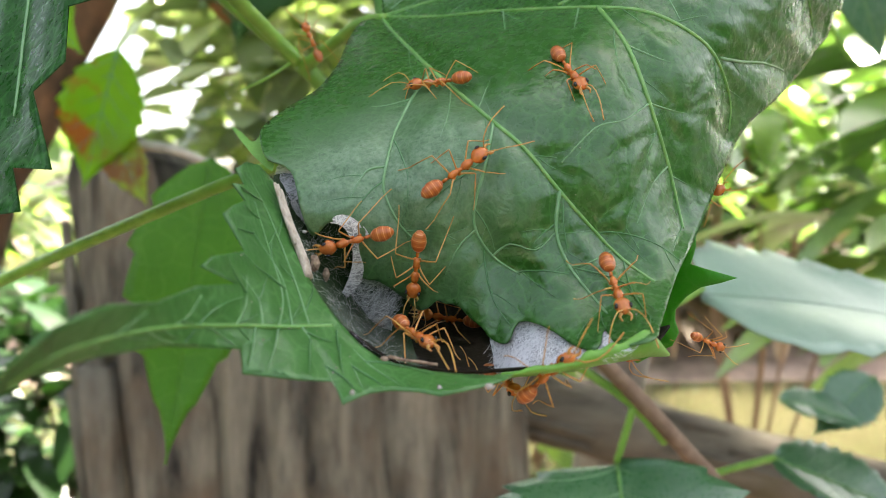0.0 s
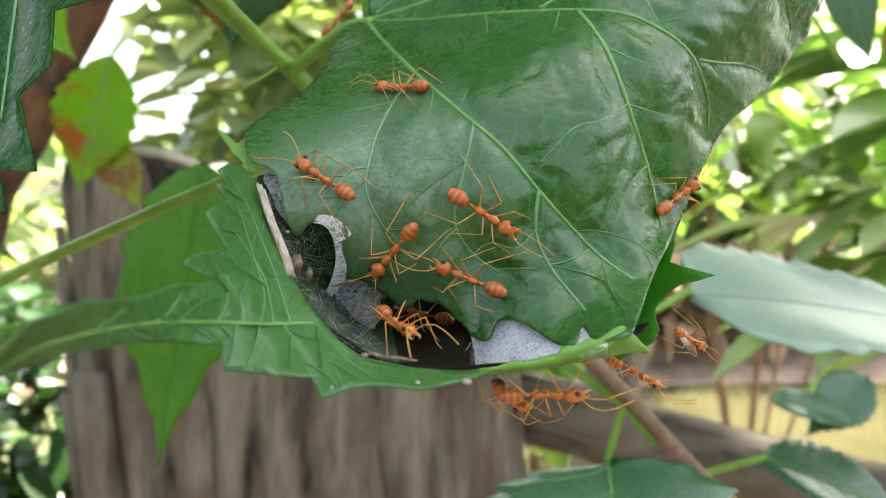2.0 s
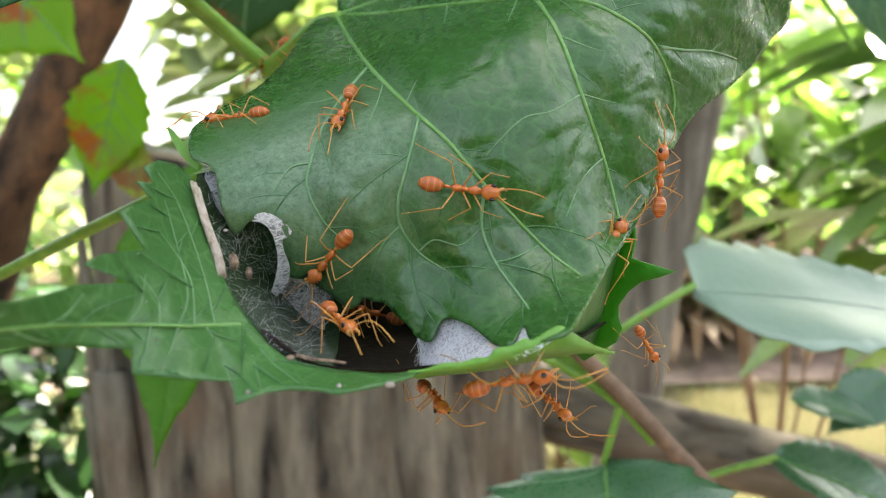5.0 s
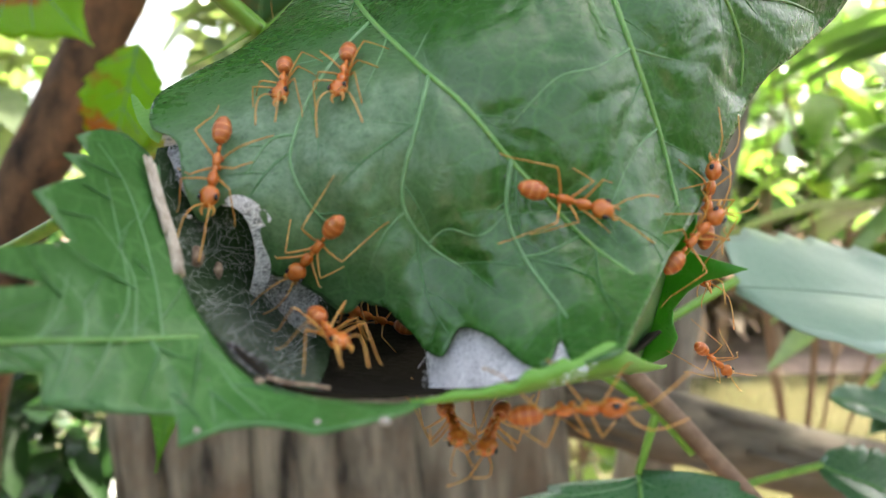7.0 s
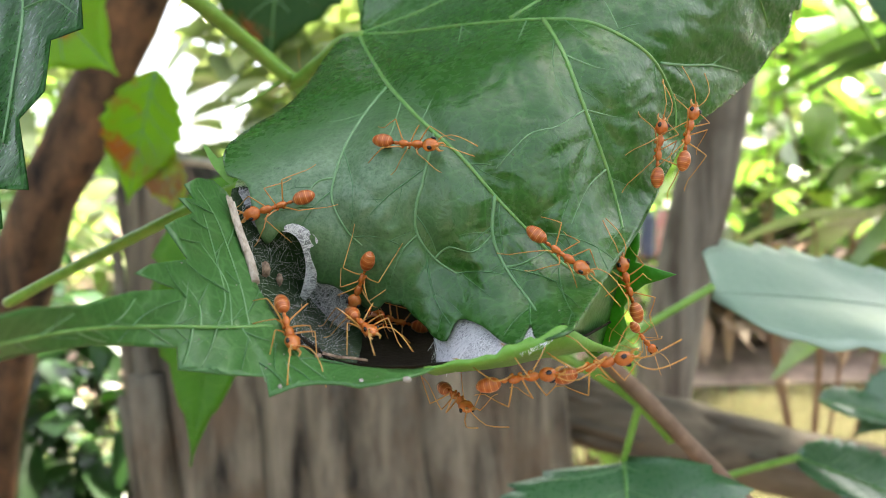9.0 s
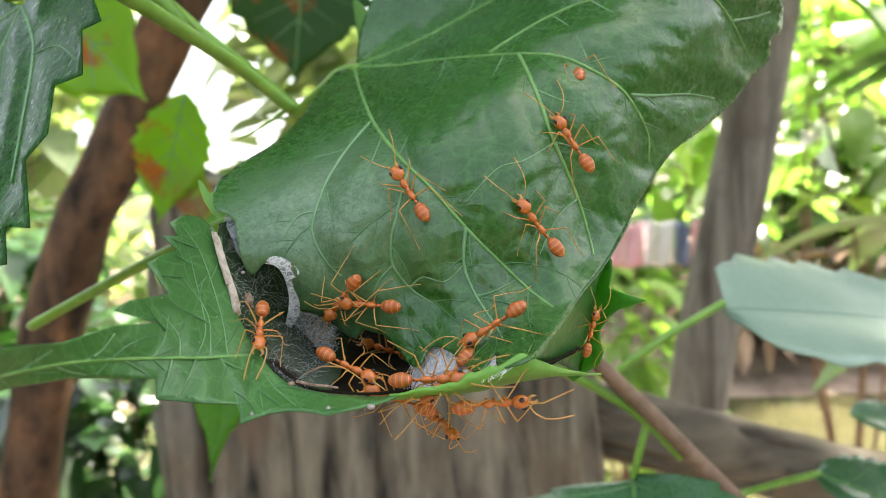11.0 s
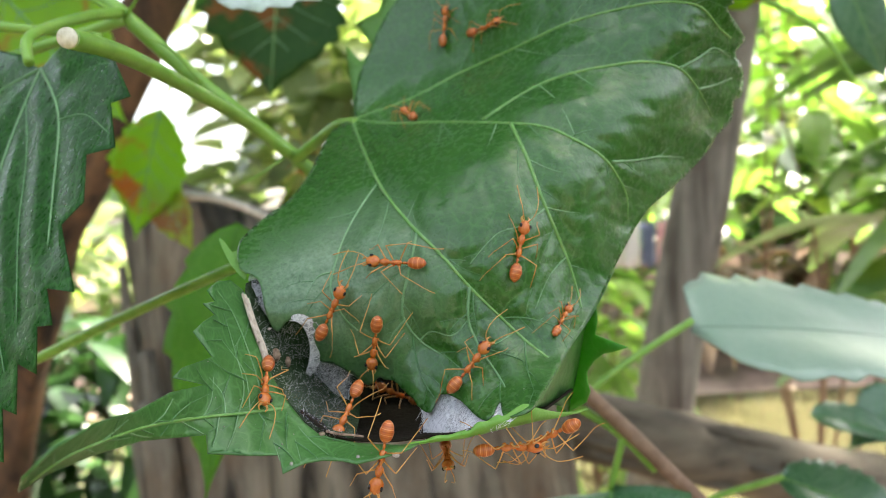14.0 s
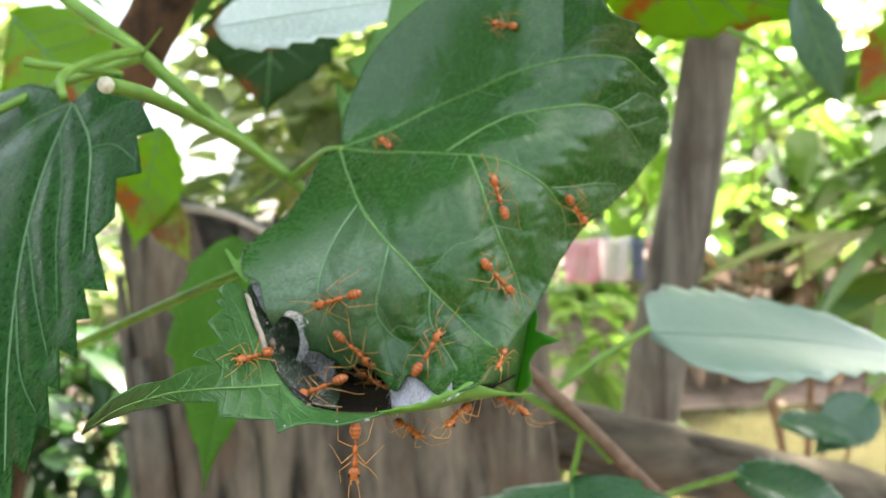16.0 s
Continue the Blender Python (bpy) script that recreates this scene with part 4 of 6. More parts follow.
silk_patch("thick white-grey silk sheet", [(-62, -215), (-59, -234), (-59, -259), (-35, -257), (-6, -251), (29, -240), (53, -233), (78, -236), (76, -222), (60, -200), (27, -215), (0, -192), (-30, -185), (-46, -210)], lambda u, v: blade_at(u, v, -0.0005), SILK)
silk_patch("grey silk film beside the nest mouth", [(-212, -127), (-186, -139), (-154, -152), (-159, -165), (-166, -169), (-169, -193), (-172, -216), (-180, -206), (-188, -193), (-207, -196), (-226, -205), (-232, -195), (-236, -180), (-230, -167), (-222, -157), (-217, -141)], lambda u, v: blade_at(u, v, -0.0004), SILK_FILM)
silk_patch("curled silk edge of the side hole", [(-252, -80), (-243, -72), (-230, -72), (-216, -80), (-204, -93), (-211, -100), (-215, -102), (-213, -116), (-208, -128), (-208, -142), (-216, -158), (-230, -170), (-236, -172), (-229, -156), (-223, -138), (-221, -123), (-224, -104), (-232, -88), (-242, -82)], lambda u, v: blade_at(u, v, 0.0019 + 0.0007 * noise.noise(Vector((u * 40, v * 40, 2)))), SILK)
silk_patch("grey silk beside the twig", [(-286, -18), (-282, -40), (-275, -76), (-266, -94), (-280, -100), (-292, -60), (-300, -35), (-308, -20), (-300, -8)], lambda u, v: blade_at(u, v, -0.0012), SILK_FILM)
silk_patch("torn pale tooth held by silk", [(-351, 38), (-342, 33), (-331, 19), (-322, 25), (-310, 43), (-302, 40), (-308, 25), (-309, -1), (-312, -19), (-328, -4), (-338, 10)], lambda u, v: blade_at(u, v, -0.0004), LEAF_PALE)
silk_patch("fine silk web between the mouth and the lobe", [(-240, -176), (-226, -160), (-205, -170), (-180, -190), (-170, -214), (-160, -236), (-150, -254), (-187, -249), (-211, -240), (-229, -224), (-246, -201), (-262, -176), (-255, -168)], lambda u, v: web_at(u, v, -0.0003), SILK_WEB)
# single threads crossing the side hole and the mouth's border
rnd = random.Random(11)
WEB = np.array(scaled([(-284, -40), (-258, -92), (-240, -76), (-215, -108), (-214, -130), (-190, -160), (-160, -160), (-172, -207), (-182, -252), (-211, -241), (-240, -208), (-279, -150), (-296, -85), (-305, -50)]))
MOUTH = np.array(scaled([(-62, -212), (-30, -190), (-20, -240), (-59, -259)]))
bm = bmesh.new()


def web_thread(at, u, v, length, ang, lift, thick):
    pts = []
    bend = rnd.uniform(-0.4, 0.4)
    for i in range(5):
        s = (i / 4 - 0.5) * length
        pts.append(at(u + s * math.cos(ang + bend * i / 4), v + s * math.sin(ang + bend * i / 4), lift))
    tube(bm, pts, thick, 3, False)


done = 0
while done < 300:
    u, v = rnd.uniform(-0.31, -0.15), rnd.uniform(-0.26, -0.03)
    if inside(WEB, np.array([[u, v]]))[0]:
        done += 1
        web_thread(web_at, u, v, rnd.uniform(0.012, 0.030), rnd.uniform(0, math.pi), -rnd.uniform(0.0003, 0.0012), rnd.uniform(0.000007, 0.000012))
tagged(part("web_threads", bm, THREAD_DIM, nest), "dull fine silk threads over the side hole", kind="stuff")
bm = bmesh.new()
done = 0
while done < 110:
    u, v = rnd.uniform(-0.07, -0.02), rnd.uniform(-0.26, -0.19)
    if inside(MOUTH, np.array([[u, v]]))[0]:
        done += 1
        web_thread(blade_at, u, v, rnd.uniform(0.010, 0.028), rnd.gauss(1.6, 0.7), -rnd.uniform(0.0003, 0.0010), rnd.uniform(0.000006, 0.000012))
for k in range(46):
    u, v = rnd.uniform(-0.064, -0.036), rnd.uniform(-0.258, -0.205)
    web_thread(blade_at, u, v, rnd.uniform(0.016, 0.034), rnd.choice((0.2, 1.2, 2.1, 1.7)) + rnd.uniform(-0.25, 0.25), rnd.uniform(0.0000, 0.0003), rnd.uniform(0.000016, 0.000030))
FILM = np.array(scaled([(-212, -127), (-160, -152), (-166, -185), (-172, -214), (-226, -205), (-236, -180), (-222, -157)]))
SHEET = np.array(scaled([(-46, -205), (-30, -190), (0, -200), (27, -222), (60, -228), (80, -238), (-50, -255)]))
for region, at, n, back in ((FILM, blade_at, 420, -0.0001), (SHEET, blade_at, 420, -0.0002)):
    lo, hi = region.min(0).tolist(), region.max(0).tolist()
    done = 0
    while done < n:
        u, v = rnd.uniform(lo[0], hi[0]), rnd.uniform(lo[1], hi[1])
        if inside(region, np.array([[u, v]]))[0]:
            done += 1
            web_thread(at, u, v, rnd.uniform(0.012, 0.030), rnd.gauss(0.6, 0.8), back + rnd.uniform(-0.0001, 0.0001), rnd.uniform(0.000010, 0.000024))
tagged(part("silk_threads", bm, THREAD, nest), "fine loose silk threads", kind="stuff")


bm = bmesh.new()
rnd = random.Random(17)
for k in range(150):
    if k < 90:
        u, v = rnd.uniform(-0.42, -0.10), rnd.uniform(-0.285, -0.06)
        if not inside(np.array(LOBE_RIM), np.array([[u, v]]))[0]:
            continue
        p = lobe_at(u, v, 0.0009)
    else:
        u, v = rnd.uniform(-0.25, 0.20), rnd.uniform(-0.20, 0.20)
        if not inside(rim_poly, np.array([[u, v]]))[0]:
            continue
        p = blade_at(u, v, 0.0014)
    r = rnd.choice((0.00003, 0.00003, 0.00004, 0.00005, 0.00009))
    ball(bm, p, (r * rnd.uniform(0.7, 1.6), r, r), rings=4, sides=5)
tagged(part("dust_specks", bm, CRUMB_PALE, nest, "pale specks of dust"), kind="stuff")


def crumb(label, at, size, material):
    ob = thing("crumb", label, "debris", at, "crumbs on the nest")
    bm = bmesh.new()
    ball(bm, (0, 0, 0), size, rings=6, sides=8)
    for v in bm.verts:
        v.co *= 1 + 0.45 * noise.noise(v.co * 1800 + Vector(at) * 900)
    part("grain", bm, material, ob, smooth=False)


crumb("dark brown crumb in the silk", web_at(-0.271, -0.129, 0.0002), (0.0006, 0.0005, 0.0011), CRUMB)
crumb("pale brown crumb in the silk", web_at(-0.255, -0.140, 0.0002), (0.0004, 0.0004, 0.0009), CRUMB)
crumb("white flake in the silk", web_at(-0.280, -0.091, 0.0002), (0.0003, 0.0002, 0.0002), CRUMB_PALE)
crumb("white fleck on the lobe", lobe_at(-0.252, -0.286, 0.0003), (0.00025, 0.0002, 0.00025), CRUMB_PALE)
crumb("pale speck on the lobe", lobe_at(-0.270, -0.262, 0.0002), (0.00012, 0.0001, 0.00012), CRUMB_PALE)
crumb("grey fluff under the leaf edge", lobe_at(-0.093, -0.278, 0.0004), (0.0005, 0.0003, 0.0003), CRUMB_PALE)
crumb("grey fluff under the leaf edge", lobe_at(-0.150, -0.280, 0.0004), (0.0003, 0.0003, 0.0004), CRUMB_PALE)
crumb("brown crumb at the nest mouth", lobe_at(-0.205, -0.244, 0.0005), (0.0005, 0.0003, 0.0003), CRUMB)
stick = thing("grey_splinter", "thin grey splinter lying along the nest mouth", "twig", tuple(lobe_at(-0.170, -0.247, 0.0003)))
bm = bmesh.new()
tube(bm, [lobe_at(u, v, 0.0003) - stick.location for u, v in ((-0.199, -0.241), (-0.180, -0.246), (-0.160, -0.248), (-0.143, -0.251))], (0.00022, 0.00012), 6, True, 0.5)
part("splinter", bm, CRUMB, stick)

# ---- the place behind ----
ground = thing("ground", "brown earth with leaf litter along a canal", "ground", kind="structure")
bm = bmesh.new()
NX, NY = 70, 90
g = []
for j in range(NY + 1):
    yy = -8 + (j / NY) ** 2.2 * 900
    row = []
    for i in range(NX + 1):
        s = i / NX * 2 - 1
        xx = math.copysign(abs(s) ** 2.2 * 500, s)
        bank = 1 / (1 + math.exp(-(yy - 3.9 - 0.1 * xx) * 4)) * (1 - 1 / (1 + math.exp(-(yy - 5.9 - 0.1 * xx) * 4)))
        h = 0.06 * noise.noise(Vector((xx * 0.7, yy * 0.7, 0))) - 0.55 * bank + (0.25 * min(max(yy - 8, 0), 3) / 3)
        row.append(bm.verts.new((xx, yy, h)))
    g.append(row)
for a, b in zip(g, g[1:]):
    for k in range(NX):
        bm.faces.new((a[k], a[k + 1], b[k + 1], b[k]))
part("earth", bm, SOIL, ground)
water = thing("water", "still olive-brown canal water", "water", kind="structure")
bm = bmesh.new()
for x, y in ((-60, 2.6), (60, 3.0), (60, 8.0), (-60, 7.0)):
    bm.verts.new((x, y, -0.22))
bm.faces.new(bm.verts[:])
part("surface", bm, WATER, water)

# broad weathered trunk behind the nest
trunk = thing("old_trunk", "broad weathered grey-brown tree trunk with long cracks", "tree trunk", (-0.16, 0.92, 0.0))
bm = bmesh.new()
rows = []
for i in range(61):
    z = i / 60 * 1.36 - 0.05
    row = []
    for k in range(160):
        a = 2 * math.pi * k / 160
        c, q = math.cos(a), math.sin(a)
        r = 0.245 + 0.03 * math.exp(-z * 2) + 0.016 * noise.noise(Vector((c * 3, q * 3, z * 1.1))) + 0.022 * noise.noise(Vector((c * 6, q * 6, z * 3.5))) - 0.050 * max(0, noise.noise(Vector((c * 8, q * 8, z * 2.2 + 4))) - 0.10)
        lean = 0.05 * (z - 1.2)
        row.append(bm.verts.new((r * math.cos(a) - lean, r * math.sin(a), z + max(0.0, z - 0.9) * (0.13 * noise.noise(Vector((math.cos(a) * 2.2, math.sin(a) * 2.2, 5))) + 0.16 * noise.noise(Vector((math.cos(a) * 9, math.sin(a) * 9, 1)))))))
    rows.append(row)
for a, b in zip(rows, rows[1:]):
    for k in range(160):
        bm.faces.new((a[k], a[(k + 1) % 160], b[(k + 1) % 160], b[k]))
bm.faces.new(rows[-1])
part("trunk", bm, STUMP, trunk)
rn = random.Random(31)
for k in range(7):
    a = -math.pi / 2 + rn.uniform(-1.25, 1.25)
    z0, z1 = rn.uniform(0.2, 0.9), rn.uniform(1.05, 1.29)
    bm = bmesh.new()
    pts = []
    for i in range(9):
        z = z0 + (z1 - z0) * i / 8
        aa = a + 0.05 * math.sin(3 * z + k)
        r = 0.252 + 0.018 * math.sin(5 * aa + 0.8 * z)
        pts.append((r * math.cos(aa) - 0.05 * (z - 1.2), r * math.sin(aa), z))
    tube(bm, pts, (0.010, 0.004 + 0.010 * rn.random()), 6, True, 0.9)
    part("bark_strip", bm, STUMP, trunk)


def log_thing(name, label, category, pts, radii, material, sides=16, knots=0.12):
    ob = thing(name, label, category, pts[0])
    bm = bmesh.new()
    line = catmull(pts, 8)
    rings = tube(bm, [p - Vector(pts[0]) for p in line], radii, sides)
    for v in bm.verts:
        q = v.co * 1.0
        v.co += Vector((noise.noise(Vector((q.x * 22, q.y * 22, q.z * 3))), noise.noise(Vector((q.x * 22 + 7, q.y * 22, q.z * 3))), 0)) * radii[0] * knots
    part("wood", bm, material, ob)
    return ob


red_tree = log_thing("red_trunk", "slim leaning trunk with flaking reddish-brown bark", "tree trunk", [(-0.75, 0.92, -0.05), (-0.66, 0.91, 0.85), (-0.575, 0.90, 1.20), (-0.49, 0.90, 1.40), (-0.41, 0.90, 1.55), (-0.29, 0.90, 1.80), (-0.05, 0.9, 2.6)], (0.038, 0.032), RED_BARK, 18, 0.3)
log_thing("wooden_post", "grey weathered wooden post, slightly leaning", "post", [(0.13, 1.32, -0.05), (0.30, 1.31, 0.95), (0.368, 1.30, 1.30), (0.435, 1.30, 1.63), (0.535, 1.30, 2.15)], (0.052, 0.046), POST, 10, 0.10)
log_thing("wooden_rail", "old grey-brown timber rail lying across the post", "rail", [(-0.15, 1.02, 1.10), (0.13, 1.01, 1.015), (0.35, 1.01, 0.955), (0.62, 1.02, 0.885), (1.10, 1.04, 0.75)], (0.050, 0.045), RAIL, 14, 0.35)
rail = bpy.data.objects["wooden_rail"]
rn = random.Random(8)
for k in range(12):
    s0, up = rn.uniform(0.0, 1.0), rn.uniform(-0.6, 1.2)
    bm = bmesh.new()
    pts = []
    for i in range(7):
        s = s0 + (i - 3) * 0.035
        y, z = 1.013 - 0.050 * math.cos(up), 1.058 - 0.292 * s + 0.048 * math.sin(up)
        pts.append(Vector((-0.02 + 1.0 * s, y, z)) - rail.location)
    tube(bm, pts, (0.006, 0.004 + 0.006 * rn.random()), 6, True, 0.8)
    part("splinter", bm, RAIL, rail)
cloth = thing("hanging_cloth", "pink, pale and blue washing hung over the far bank", "cloth", (0.42, 3.0, 1.18))
for k, (a, b, mtl) in enumerate(((-0.09, 0.05, CLOTH_PINK), (0.055, 0.17, CLOTH_PALE), (0.175, 0.23, CLOTH_BLUE), (0.235, 0.36, CLOTH_PINK))):
    bm = bmesh.new()
    g = [[bm.verts.new((a + (b - a) * i / 8, 0.012 * math.sin(i * 1.3 + j * 0.4 + k), 0.06 - 0.17 * j / 6 + 0.006 * math.sin(i))) for i in range(9)] for j in range(7)]
    for r0, r1 in zip(g, g[1:]):
        for i in range(8):
            bm.faces.new((r0[i], r1[i], r1[i + 1], r0[i + 1]))
    thicken(part("piece", bm, mtl, cloth), 0.002)
bm = bmesh.new()
tube(bm, [(-1.2, 0, 0.09), (0.1, 0, 0.062), (1.5, 0, 0.09)], 0.003, 6)
part("line", bm, POST, cloth)


def shrub(name, label, at, height, spread, count, leaf, broad, seed, lean=0.5, low=0.05, green=None):
    """A bush of arching leaves on thin stems."""
    ob = thing(name, label, "shrub", at)
    rn = random.Random(seed)
    bm, bs = bmesh.new(), bmesh.new()
    for k in range(count):
        a, h = rn.uniform(0, 2 * math.pi), low + (1 - low) * rn.random() ** 0.9
        rad = spread * rn.uniform(0.15, 1.0) * (1 - 0.45 * h)
        p = Vector((rad * math.cos(a), rad * math.sin(a), height * h))
        d = Vector((math.cos(a) + rn.uniform(-0.9, 0.9), math.sin(a) + rn.uniform(-0.9, 0.9), rn.uniform(-0.5, 0.9) * lean * 2)).normalized()
        side = d.cross(Vector((rn.uniform(-0.3, 0.3), rn.uniform(-0.3, 0.3), 1))).normalized()
        L, w = leaf * rn.uniform(0.6, 1.25), leaf * broad * rn.uniform(0.7, 1.2)
        prev = None
        for i in range(6):
            s = i / 5
            c = p + d * L * s + Vector((0, 0, -0.45 * L * s * s))
            ww = w / 2 * math.sin(math.pi * min(0.05 + 0.93 * s, 1)) ** 0.8
            trio = [bm.verts.new(c - side * ww), bm.verts.new(c + Vector((0, 0, -0.15 * ww))), bm.verts.new(c + side * ww)]
            if prev:
                bm.faces.new((prev[0], trio[0], trio[1], prev[1]))
                bm.faces.new((prev[1], trio[1], trio[2], prev[2]))
            prev = trio
        if k % 22 == 0:
            bend = Vector((rn.uniform(-0.2, 0.2), rn.uniform(-0.2, 0.2), 0)) * spread
            tube(bs, catmull([(p.x * 0.1, p.y * 0.1, 0), Vector((p.x * 0.4, p.y * 0.4, p.z * 0.45)) + bend, Vector((p.x * 0.6, p.y * 0.6, p.z * 0.75)) + bend * 0.5, p], 3), (0.008, 0.003), 5)
    tagged(part("leaves", bm, green or BUSH, ob), kind="stuff")
    tagged(part("stem", bs, STEM_BROWN, ob), kind="stuff")
    return ob


shrub("bush", "sunlit bush of arching yellow-green leaves", (1.20, 2.9, 0.0), 2.3, 0.70, 150, 0.30, 0.34, 1, low=0.55)
shrub("bush", "bush of broad arching green leaves with a wet gloss", (1.75, 2.3, 0.0), 1.75, 0.80, 120, 0.50, 0.34, 2, low=0.50, green=BUSH_MID)
shrub("bush", "tall sunlit bush on the bank", (1.0, 4.3, 0.0), 2.5, 0.8, 170, 0.42, 0.30, 3, low=0.5)
shrub("bush", "low green bush below the washing", (0.45, 3.6, 0.0), 1.05, 0.5, 260, 0.22, 0.35, 4)
shrub("bush", "tall green bush across the canal", (2.6, 9.5, 0.2), 4.2, 2.2, 420, 0.8, 0.32, 5, green=BUSH_MID)
shrub("bush", "pale grey-green bush across the canal", (-2.4, 11.5, 0.2), 4.6, 2.8, 560, 1.0, 0.5, 6, green=BUSH_DULL)
for x, y, seed in ((1.9, 7.1, 71), (3.3, 7.3, 72), (4.8, 7.5, 73)):
    shrub("dry_brush", "heap of dry brown leaves and stalks on the far bank", (x, y, 0.0), 0.95, 0.85, 260, 0.42, 0.30, seed, green=BUSH_DRY)
shrub("bush", "dull green bush on the near bank", (-2.5, 4.0, 0.0), 2.7, 0.75, 230, 0.36, 0.45, 61, low=0.35, green=BUSH_DULL)
shrub("bush", "low dark green bush beside the trunk", (-0.80, 1.5, 0.0), 1.12, 0.42, 620, 0.14, 0.42, 7, green=BUSH_DARK)
shrub("bush", "dark green bush beside the slim tree", (-1.45, 1.9, 0.0), 1.35, 0.55, 420, 0.20, 0.42, 8, green=BUSH_DARK)
# unseen hedges added round the camera to dim low sky reflections on the leaf
shrub("hedge", "unseen green hedge added to dim the low sky's reflection", (0.2, -3.4, 0.0), 1.9, 2.4, 600, 0.5, 0.35, 10, green=BUSH_DARK)
shrub("hedge", "unseen green hedge added to dim the low sky's reflection", (-3.4, -1.0, 0.0), 2.6, 1.6, 400, 0.5, 0.35, 12, green=BUSH_DARK)
shrub("hedge", "unseen green hedge added to dim the low sky's reflection", (3.6, -1.4, 0.0), 2.3, 1.6, 400, 0.5, 0.35, 13, green=BUSH_DARK)
# unseen crown added to the slim tree to keep the sun off the nest
bm = bmesh.new()
rn = random.Random(21)
for k in range(3300):
    p = Vector((rn.uniform(-0.95, 1.3), rn.uniform(0.36, 1.75), 1.85 + 0.8 * rn.random())) - red_tree.location
    a = rn.uniform(0, 2 * math.pi)
    d = Vector((math.cos(a), math.sin(a), rn.uniform(-0.6, 0.2))).normalized()
    side = d.cross(Vector((rn.uniform(-0.4, 0.4), rn.uniform(-0.4, 0.4), 1))).normalized()
    L, w = rn.uniform(0.09, 0.15), rn.uniform(0.05, 0.08)
    prev = None
    for i in range(4):
        s = i / 3
        c = p + d * L * s + Vector((0, 0, -0.3 * L * s * s))
        ww = w / 2 * math.sin(math.pi * (0.08 + 0.88 * s)) ** 0.8
        pair = [bm.verts.new(c - side * ww), bm.verts.new(c + side * ww)]
        if prev:
            bm.faces.new((prev[0], pair[0], pair[1], prev[1]))
        prev = pair
tagged(part("crown", bm, CROWN, red_tree, "green leafy crown added out of view as shade"), kind="stuff")
for k in range(9):
    bm = bmesh.new()
    a = 2 * math.pi * k / 9
    tip = Vector((0.15 + 1.0 * math.cos(a), 0.9 + 0.95 * math.sin(a), 2.1 + 0.5 * rn.random())) - red_tree.location
    tube(bm, catmull([Vector((-0.08, 0.9, 2.5 - 0.05 * k)) - red_tree.location, (Vector((-0.08, 0.9, 2.5)) - red_tree.location).lerp(tip, 0.5) + Vector((0, 0, 0.12)), tip], 5), (0.018, 0.005), 7)
    part("limb", bm, RED_BARK, red_tree)
# out of view at both sides, added to cut the sky's glare on the blade
shrub("hedge", "tall unseen green hedge added to block the low sky", (2.3, 0.9, 0.0), 1.9, 0.9, 500, 0.4, 0.4, 14, green=BUSH_DARK)
shrub("hedge", "tall unseen green hedge added to block the low sky", (2.0, -0.6, 0.0), 1.7, 0.8, 450, 0.4, 0.4, 15, green=BUSH_DARK)
shrub("hedge", "tall unseen green hedge added to block the low sky", (-2.2, 0.3, 0.0), 3.2, 0.9, 700, 0.4, 0.4, 16, green=BUSH_DARK)
for n, (x, y, h, w) in enumerate(((5.4, 10.5, 4.6, 2.6), (9.5, 10.5, 4.5, 2.6), (-7.2, 11.0, 4.4, 2.2), (-3.4, 12.0, 1.3, 2.6), (1.2, 11.5, 3.6, 2.4), (4.0, 8.8, 1.7, 1.6))):
    shrub("bush", "leafy green bush across the canal", (x, y, 0.2), h, w, 560, 0.8, 0.32, 40 + n, green=BUSH_PALE if n in (0, 3) else None)

# ---- the ants ----
UNIT = 0.00116          # one millimetre of the drawing below, for an ant about nine millimetres long


def ant_part(name, parent, material, build, at=(0, 0, 0), label=""):
    bm = bmesh.new()
    build(bm)
    for v in bm.verts:
        v.co *= UNIT
    ob = part(name, bm, material, parent, label)
    ob.location = Vector(at) * UNIT
    return ob


LEGS = []
for row, (coxa, foot, knee) in enumerate((((0.30, 1.75, 1.35), (2.5, 4.9, 0.1), (2.05, 2.75, 2.6)), ((0.26, 0.75, 1.35), (3.7, -0.5, 0.1), (1.75, 1.75, 2.8)), ((0.28, -0.05, 1.35), (3.1, -5.0, 0.1), (2.15, -1.15, 3.1)))):
    for side in (-1, 1):
        LEGS.append((row, side, Vector((coxa[0] * side, coxa[1], coxa[2])), Vector((foot[0] * side, foot[1], foot[2])), Vector((knee[0] * side, knee[1], knee[2]))))


